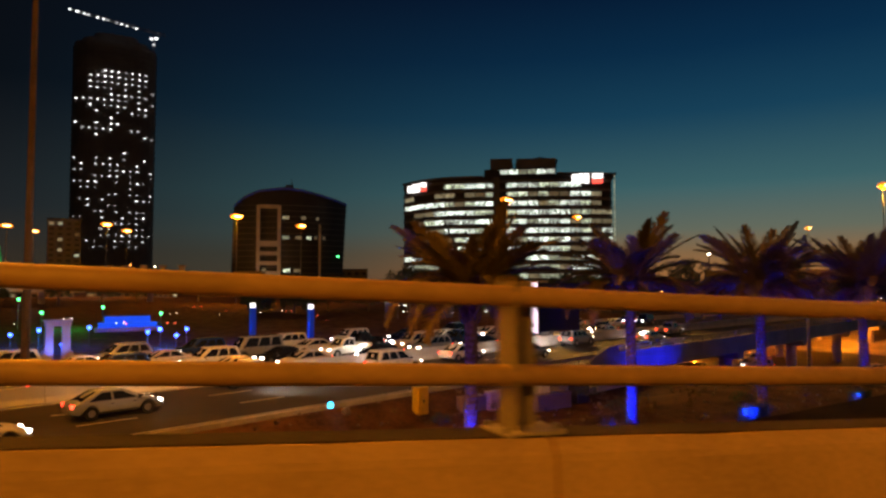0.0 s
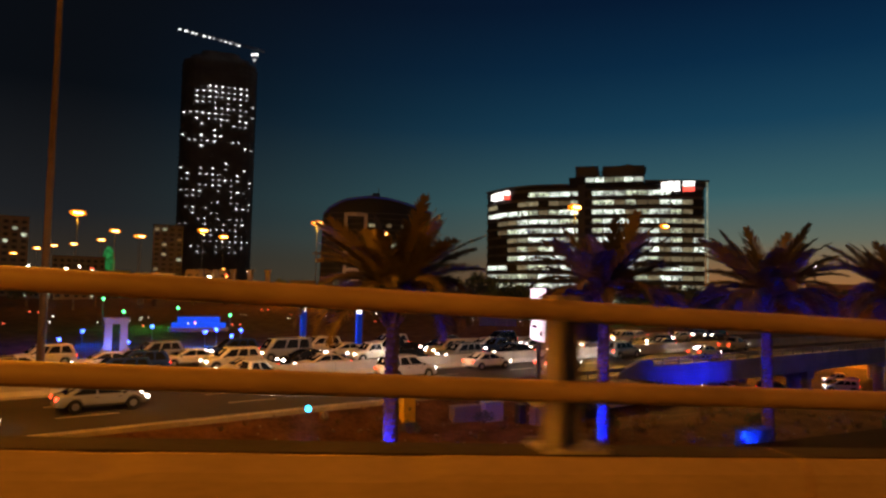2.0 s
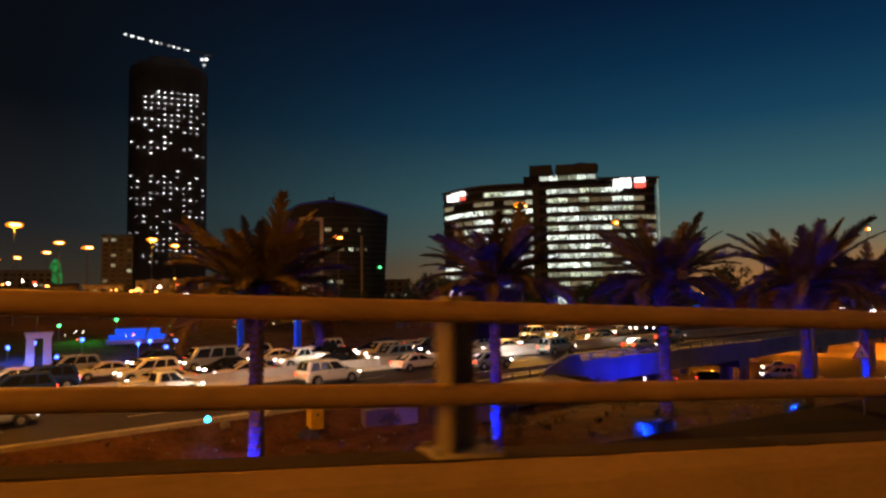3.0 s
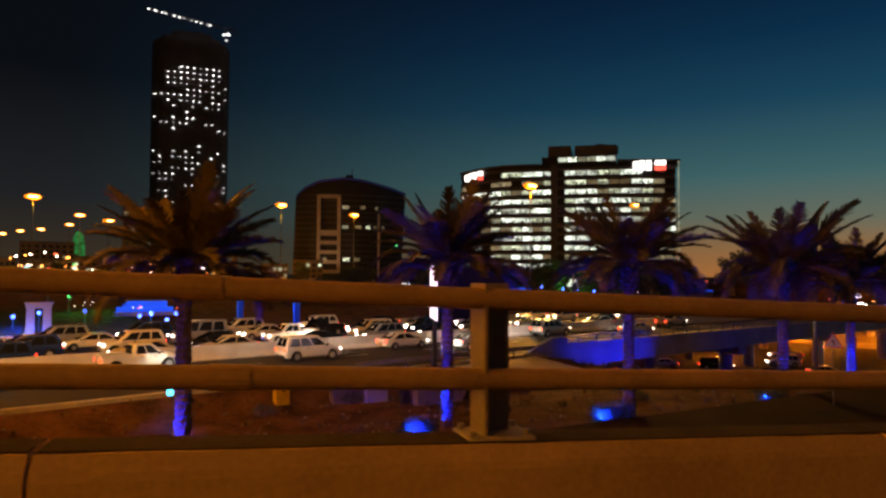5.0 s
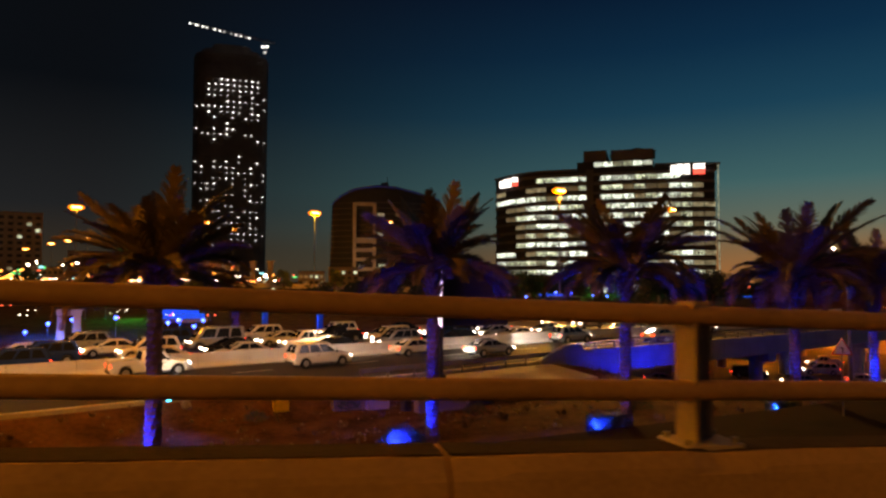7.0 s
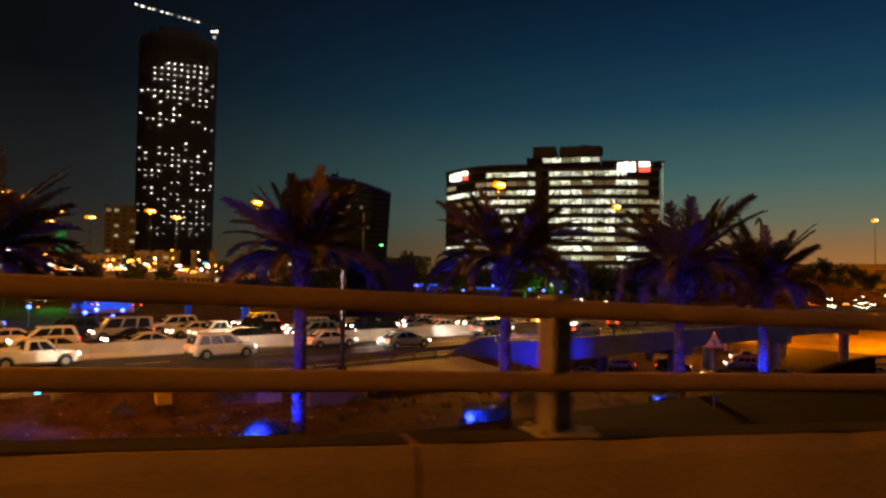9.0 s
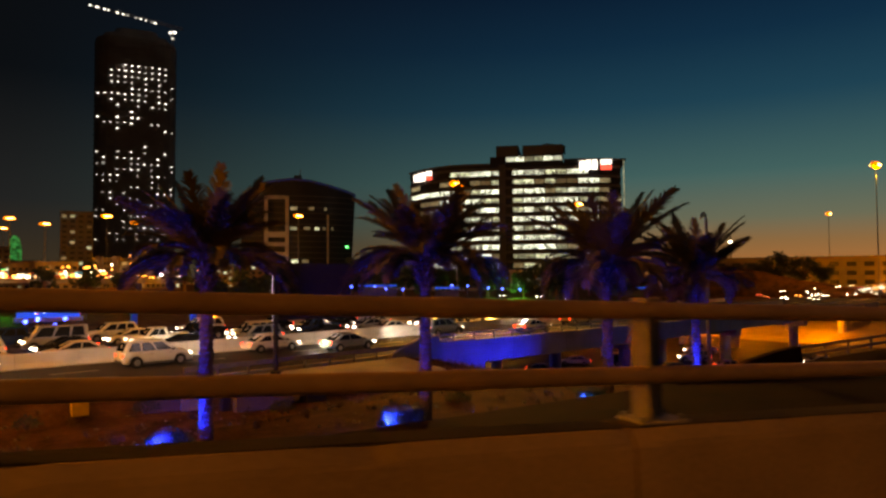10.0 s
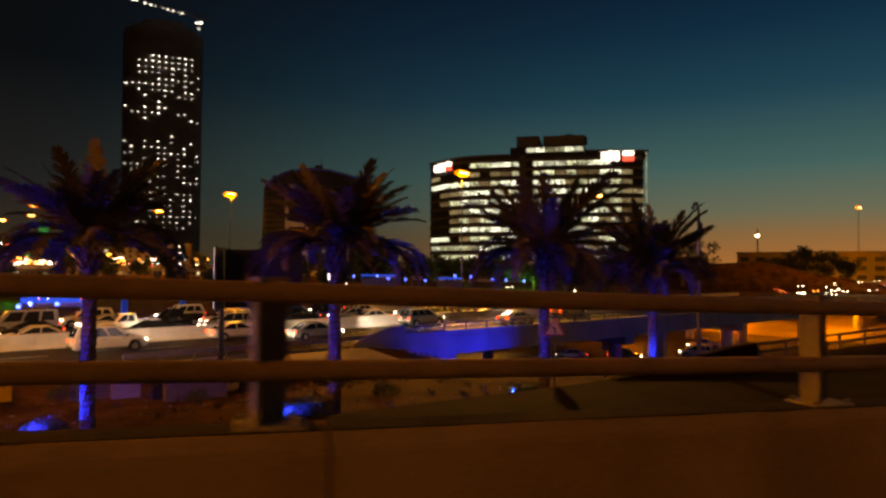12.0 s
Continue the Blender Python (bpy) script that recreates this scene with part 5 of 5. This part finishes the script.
# ---- far traffic, trees and low buildings ----
def far_cars(name, label, rows):
    """Strings of distant car lights, too small to tell apart."""
    for (x0, y0, z0), (x1, y1, z1), count, mat in rows:
        bm = bmesh.new()
        for k in range(count):
            u = (k + random.uniform(0.1, 0.9)) / count
            x, y, z = x0 + (x1 - x0) * u + random.uniform(-3, 3), y0 + (y1 - y0) * u + random.uniform(-9, 9), z0 + (z1 - z0) * u + random.uniform(-0.2, 0.7)
            if random.random() < 0.3:
                continue
            k_ = random.uniform(0.25, 0.9) * (2.2 if y > 250 else 0.72)
            if random.random() < 0.25:
                z += random.uniform(0.5, 2.5)
            for a in ((-0.65, 0.65) if random.random() < 0.6 else (0.0,)):
                box(bm, (x + a, y, z), (0.5 * k_, 0.3, 0.32 * k_))
        tagged(finish(name, bm, mat), label, "car lights", kind="stuff")


far_cars("distant_headlights", "distant car headlights on a far road", (((-150, 349, 0.3), (-5, 309, -1.2), 90, FAR_WHITE), ((-170, 352, 0.4), (0, 308, -1.0), 110, FAR_ORANGE), ((150, 120, -7.2), (330, 215, -7.6), 75, FAR_WHITE), ((140, 118, -7.0), (340, 222, -7.2), 16, FAR_ORANGE), ((40, 140, -6.7), (120, 160, -6.9), 14, FAR_WHITE), ((-45, 140, -7.6), (30, 150, -7), 16, FAR_WHITE)))
far_cars("distant_taillights", "distant red tail lights on a far road", (((-150, 353, 0.3), (0, 312, -1.2), 60, FAR_RED), ((140, 130, -7.2), (300, 215, -7.4), 14, FAR_RED), ((-40, 130, -7.6), (35, 140, -7), 14, FAR_RED)))


# lit shop signs and windows of the far streets, too small to tell apart
rnd = random.Random(77)
for nm, mat, count in (("white", FAR_WHITE, 40), ("amber", FAR_ORANGE, 80), ("red", FAR_RED, 22), ("green", FAR_GREEN, 12), ("cyan", FAR_CYAN, 14)):
    bm = bmesh.new()
    for k in range(count):
        u = rnd.random() ** 1.3
        x, y = -190 + 210 * u, rnd.uniform(360, 470)
        z = -1.0 + abs(rnd.gauss(0, 5.0))
        box(bm, (x, y, z), (rnd.uniform(0.5, 2.0) * (1.6 if nm in ("green", "cyan") else 1), 0.4, rnd.uniform(0.5, 1.3)), bevel=0.12)
    for k in range(count // 3):
        x = rnd.uniform(330, 620)
        box(bm, (x, 480 - 0.35 * x + rnd.uniform(-20, 60), -6.0 + abs(rnd.gauss(0, 2.5))), (rnd.uniform(0.5, 1.6), 0.4, rnd.uniform(0.5, 1.0)), bevel=0.12)
    tagged(finish("distant_city_lights", bm, mat), "tiny far " + nm + " signs and windows of the city", "city lights", kind="stuff")


def broad_tree(x, y, z, h, r, seed):
    rnd = random.Random(seed)
    tree = thing("tree", "dark leafy tree on the skyline", "tree", pose(x, y, z - 0.1), "trees on the skyline")
    bm = bmesh.new()
    tube(bm, (0, 0, 0), (0, 0, h * 0.5), 0.05 * h, 0.03 * h, 8)
    for k in range(5):
        a = k * 1.26
        tube(bm, (0, 0, h * (0.3 + 0.03 * k)), (r * 0.6 * math.cos(a), r * 0.6 * math.sin(a), h * 0.7), 0.02 * h, 0.008 * h, 5)
    part("trunk", bm, BARK, tree)
    bm = bmesh.new()
    for c in range(16):
        a, d = rnd.uniform(0, math.tau), r * math.sqrt(rnd.uniform(0, 1)) * 0.8
        cx, cy, cz = d * math.cos(a), d * math.sin(a), h * rnd.uniform(0.45, 0.92) - 0.2 * h * (d / r) ** 2
        for k in range(70):
            v = Vector((rnd.gauss(0, 1), rnd.gauss(0, 1), rnd.gauss(0, 0.8))).normalized() * rnd.uniform(0.5, 1.0) * r * 0.36
            q = Vector((cx, cy, cz)) + v
            t_ = Vector((rnd.uniform(-1, 1), rnd.uniform(-1, 1), rnd.uniform(-1, 1))).normalized()
            s_ = t_.orthogonal().normalized() * 0.05 * r
            bm.faces.new([bm.verts.new(p) for p in (q - t_ * 0.1 * r, q + s_, q + t_ * 0.1 * r, q - s_)])
    part("crown", bm, LEAF, tree)


rnd = random.Random(23)
for k in range(16):
    s_, n_ = 14 + k * 6.6 + rnd.uniform(-2, 2), rnd.uniform(48, 66)
    x, y = xy(s_, n_)
    if x < 92:
        continue
    broad_tree(x, y, land(s_, n_), rnd.uniform(7, 10.5) * (1.5 if x - 21 > 0.72 * (y + 2.6) else 1.0), rnd.uniform(4, 6), 200 + k)
for x, y, h, r_ in ((30, 172, 7, 5), (40, 178, 8, 6), (50, 174, 7, 5), (22, 180, 6, 5), (60, 186, 8, 6)):
    broad_tree(x, y, land_xy(x, y), h, r_, int(x))
rnd = random.Random(11)
for k in range(26):
    u = k / 26
    x, y = 60 + 260 * u + rnd.uniform(-6, 6), 160 + 60 * u + rnd.uniform(-20, 30)
    if x > 178:
        continue
    broad_tree(x, y, land_xy(x, y), rnd.uniform(9, 13) * (1.45 if x - 21 > 0.72 * (y + 2.6) else 1.0), rnd.uniform(5, 8), k)

for x, y, h, r_ in ((266, 247, 13, 7), (274, 241, 17.5, 8), (281, 234, 16, 7), (287, 229, 12, 6)):
    broad_tree(x, y, land_xy(x, y), h, r_, int(x))
# a grassy embankment before the far road
bank = bmesh.new()
loft(bank, [[(x - 5, y - 8, -9), (x, y, z), (x + 5, y + 7, z - 0.6), (x + 10, y + 16, -9)] for x, y, z in ((150, 190, -6.5), (160, 181, -1.5), (169.4, 172.3, 0.3), (177, 165.7, 0.9), (182.6, 160, -0.3), (189, 153.4, -2.8), (195, 146.7, -4.2), (204, 137, -7.5))])
tagged(finish("embankment", bank, SOIL, smooth=True), "dark grassy embankment beside the far road", "embankment", kind="structure")

# ---- far viaduct, low buildings and lit things on the skyline ----
viaduct = thing("viaduct", "dark distant viaduct carrying evening traffic", "bridge", kind="structure")
bm = bmesh.new()
sweep(bm, [(-330, 400, 0.5), (-150, 351, -0.6), (0, 310.5, -2.2), (90, 300, -5), (160, 300, -9)], [(-8, 0.7), (-8, -1.3), (8, -1.3), (8, 0.7), (7.7, 0.7), (7.7, -0.3), (-7.7, -0.3), (-7.7, 0.7)])
part("deck", bm, WALL, viaduct)
for k in range(8):
    x = -300 + k * 42
    bm = bmesh.new()
    y = float(np.interp(x, [-330, -150, 0, 90], [400, 351, 310.5, 300]))
    tube(bm, (x, y, -10), (x, y, -1.6), 1.2, 1.2, 12)
    part("pier", bm, WALL, viaduct)
for x in (-22.9, -16.1, -8.7, -1.2, 6.5):
    y = 326 - 0.39 * (x + 23)
    pillar = thing("gate_pillar", "pale stone pillar with a cap standing along the viaduct", "pillar", pose(x, y, -3.4, 0, 0, -15), "stone pillars along the viaduct")
    bm = bmesh.new()
    box(bm, (0, 0, 5.6), (2.2, 1.6, 11.2), bevel=0.1)
    part("shaft", bm, BRICKHOUSE, pillar)
    bm = bmesh.new()
    box(bm, (0, 0, 11.4), (3.0, 2.4, 0.8), bevel=0.1)
    part("cap", bm, BRICKHOUSE, pillar)


def low_building(x, y, wide, tall, deep, floors, cols, lit, seed, label, mat):
    rnd = random.Random(seed)
    base = -10.0
    house = thing("building", label, "building", facing(x, y, base), "buildings on the skyline")
    bm = bmesh.new()
    box(bm, (0, 0, tall / 2), (wide, deep, tall))
    part("wall", bm, mat, house)
    bm = bmesh.new()
    box(bm, (0, 0, tall + 0.4), (wide + 0.8, deep + 0.8, 0.8))
    part("roof_edge", bm, mat, house)
    for f in range(floors):
        for c in range(cols):
            bm = bmesh.new()
            u = -wide / 2 + wide * (c + 0.5) / cols
            z = 2.0 + (tall - 3) * (f + 0.5) / floors
            box(bm, (u, -deep / 2 - 0.05, z), (wide / cols * 0.55, 0.3, (tall - 3) / floors * 0.5))
            part("window_pane", bm, rnd.choice((WINDOW_MID, WINDOW_DIM)) if rnd.random() < lit else GLASS_DARK, house)


low_building(-180, 548, 34, 58, 20, 12, 6, 0.12, 1, "dim grey tower block with a few lit windows", BRICKHOUSE)
low_building(-150, 640, 40, 34, 20, 7, 8, 0.2, 2, "low sand-coloured block with few lit windows", BRICKHOUSE)
low_building(-70, 572, 22, 58, 16, 14, 4, 0.3, 3, "narrow dark block with a lit stair", FACADE)
low_building(-215, 600, 50, 26, 20, 5, 9, 0.25, 4, "low sand-coloured block with few lit windows", BRICKHOUSE)
low_building(130, 560, 60, 22, 20, 4, 10, 0.2, 5, "low sand-coloured block with few lit windows", BRICKHOUSE)
low_building(430, 330, 80, 15, 20, 3, 12, 0.05, 6, "low sand-coloured block with few lit windows", BRICKHOUSE)
low_building(560, 330, 90, 24, 20, 4, 12, 0.15, 7, "low sand-coloured block with few lit windows", BRICKHOUSE)
low_building(334, 268, 110, 17, 14, 3, 14, 0.03, 8, "low dark sand-coloured block, nearly unlit", BRICKHOUSE)
rnd = random.Random(41)
for k in range(10):
    x, y = -190 + k * 27 + rnd.uniform(-6, 6), rnd.uniform(425, 480)
    tall = rnd.uniform(11, 25)
    low_building(x, y, rnd.uniform(16, 26), tall, 14, int(tall / 4), rnd.randint(5, 8), 0.28, 60 + k, "sand-coloured city block with some lit windows", BRICKHOUSE)
for k in range(9):
    x, y = -120 + k * 19 + rnd.uniform(-6, 6), rnd.uniform(285, 300)
    broad_tree(x, y, land_xy(x, y), rnd.uniform(8, 13), rnd.uniform(4, 6.5), 400 + k)
green = thing("lit_facade", "narrow facade with green light put into its wall", "building", facing(-135.6, 683.0, -9.5))
# green floodlight is put into the wall as emission that varies in patches
bm = bmesh.new()
loft(bm, [[(-a, -3, z), (a, -3, z), (a, 3, z), (-a, 3, z)] for z, a in ((0, 5.6), (34, 5.2), (42, 3.6), (46, 1.2))])
part("wall", bm, GREEN_GLOW, green)
bm = bmesh.new()
box(bm, (4, -5, 12), (30, 4, 24), bevel=0.3)
part("porch", bm, BRICKHOUSE, green)
minaret = thing("minaret", "slim far minaret with a lit gallery against the dusk", "minaret", pose(488.0, 502.0, -10))
bm = bmesh.new()
tube(bm, (0, 0, 0), (0, 0, 38), 0.9, 0.6, 10)
tube(bm, (0, 0, 40), (0, 0, 46), 0.9, 0.1, 10)
part("shaft", bm, BRICKHOUSE, minaret)
bm = bmesh.new()
tube(bm, (0, 0, 37.5), (0, 0, 39.5), 1.2, 2.0, 12)
part("gallery", bm, FAR_WHITE, minaret)
# pale concrete apron, guard rail and rubble beside the bridge approach
apron = bmesh.new()
loft(apron, [[(*xy(s, n), upper(s) + 0.03 + h) for s in (-22, -15, -9.2)] + [(*xy(s, n), upper(s) - 0.9) for s in (-9.2, -15, -22)] for n, h in ((-6.5, -0.5), (-1.8, 0))])
tagged(finish("apron", apron, BARRIER), "pale concrete apron beside the bridge approach", "paving", kind="structure")
fence = thing("guard_rail", "pale steel guard rail between the road and the concrete apron", "guard rail", kind="structure")
bm = bmesh.new()
sweep(bm, [(*xy(s, -1.45), upper(s) + 0.72) for s in (-26, -20, -14, -8, -1)], [(-0.04, -0.15), (0.0, -0.08), (-0.04, 0), (0, 0.08), (-0.04, 0.15), (-0.07, 0.15), (-0.07, -0.15)])
part("beam", bm, POST, fence)
for k in range(13):
    bm = bmesh.new()
    s = -26 + k * 2.08
    x, y = xy(s, -1.36)
    box(bm, (x, y, upper(s) + 0.35), (0.1, 0.1, 0.95), 24)
    part("post", bm, POST, fence)
rnd = random.Random(5)
for k, (x, y, a, b, h, t_, mat) in enumerate(((16.9, 37.3, 1.9, 0.7, 1.0, 14, BRICKHOUSE), (18.6, 37.3, 1.4, 0.6, 1.25, 18, WALL), (20.2, 36.6, 0.5, 0.5, 1.15, 20, TRIM), (22.2, 36.3, 3.2, 0.6, 1.05, 16, BRICKHOUSE), (23.5, 38.1, 1.7, 0.8, 1.5, 14, WALL), (25.2, 37.7, 1.3, 0.8, 1.45, 20, TRIM))):
    block = thing("concrete_block", "low weathered concrete block on the soil", "block", pose(x, y, land_xy(x, y) - 0.1, 0, 0, t_), "concrete blocks beside the road")
    bm = bmesh.new()
    box(bm, (0, 0, h / 2), (a, b, h), bevel=0.05)
    part("body", bm, mat, block)
    bm = bmesh.new()
    box(bm, (0, 0, h + 0.03), (a * 1.02, b * 1.08, 0.08), bevel=0.02)
    part("top", bm, mat, block)

# blue strips, a white screen and green garden light far off
for x, y, z, w_, mat, word in ((54.0, 136.0, -3.3, 8.0, BLUE_PANEL, "blue"), (67.0, 129.0, -3.8, 5.0, BLUE_PANEL, "blue"), (147.0, 180.0, -5.6, 12, BLUE_PANEL, "blue"), (44.4, 139.0, -3.6, 1.7, SIGN_WHITE, "white")):
    board = thing("light_board", "far low wall with a glowing " + word + " strip", "light strip", facing(x, y, land_xy(x, y) - 0.1), "light strips before the office block")
    g_ = land_xy(x, y)
    bm = bmesh.new()
    box(bm, (0, 0, (z - g_) / 2), (w_, 0.5, z - g_))
    part("wall", bm, FACADE, board)
    bm = bmesh.new()
    box(bm, (0, -0.1, z - g_ + 0.5), (w_, 0.6, 0.35 if word == "blue" else 1.5), bevel=0.1)
    part("strip", bm, mat, board, "glowing " + word + " strip")
rnd = random.Random(91)
for k in range(12):
    x, y = 46 + 3.2 * k + rnd.uniform(-1, 1), 137 - 1.1 * k + rnd.uniform(-2.5, 1)
    h = rnd.uniform(3.2, 4.4)
    post_light = thing("park_light", "small blue park light on a tall thin post", "park light", pose(x, y, land_xy(x, y) - 0.05), "blue lights in the park")
    bm = bmesh.new()
    tube(bm, (0, 0, 0), (0, 0, h), 0.05, sides=8)
    part("post", bm, STEEL, post_light)
    bm = bmesh.new()
    bmesh.ops.create_icosphere(bm, subdivisions=2, radius=0.21, matrix=Matrix.Translation((0, 0, h + 0.15)))
    part("globe", bm, BLUE_LIGHT, post_light, "glowing blue globe")
lamp_light("garden_glow", (105, 178, -5.5), 3500, (0.15, 1.0, 0.12), 0.5)
for x, y, h, r_ in ((100, 184, 9, 5), (110, 180, 8, 5), (92, 190, 10, 6)):
    broad_tree(x, y, land_xy(x, y), h, r_, int(x) + 300)

# rubble and dry grass over the palm bed
rnd = random.Random(31)
stones = bmesh.new()
tufts = bmesh.new()
for k in range(900):
    s_, n_ = rnd.uniform(-62, 0), rnd.uniform(-24, -1.6)
    x, y = xy(s_, n_)
    if y < 21 + 0.12 * max(0, x) or (x > 12 and y < slip_edge(x) + 2.5):
        continue
    z = land(s_, n_)
    if k % 3:
        r_ = rnd.uniform(0.04, 0.16) * (2.2 if k % 40 == 1 else 1)
        bmesh.ops.create_icosphere(stones, subdivisions=1, radius=r_, matrix=pose(x, y, z + r_ * 0.2, rnd.uniform(0, 90), rnd.uniform(0, 90), rnd.uniform(0, 90)) @ Matrix.Diagonal((1, rnd.uniform(0.6, 1), rnd.uniform(0.4, 0.8), 1)))
    else:
        for j in range(22):
            a, h = rnd.uniform(0, math.tau), rnd.uniform(0.15, 0.45)
            d = Vector((math.cos(a), math.sin(a), 0))
            p = Vector((x, y, z - 0.02)) + d * rnd.uniform(0, 0.25)
            tufts.faces.new([tufts.verts.new(q) for q in (p - d.orthogonal() * 0.02, p + d.orthogonal() * 0.02, p + d * h * 0.5 + Vector((0, 0, h)))])
tagged(finish("rubble", stones, BRICKHOUSE), "scattered stones and rubble on dry soil", "rubble", kind="stuff")
tagged(finish("dry_grass", tufts, DRYFROND), "dry grass tufts on the soil", "grass", kind="stuff")
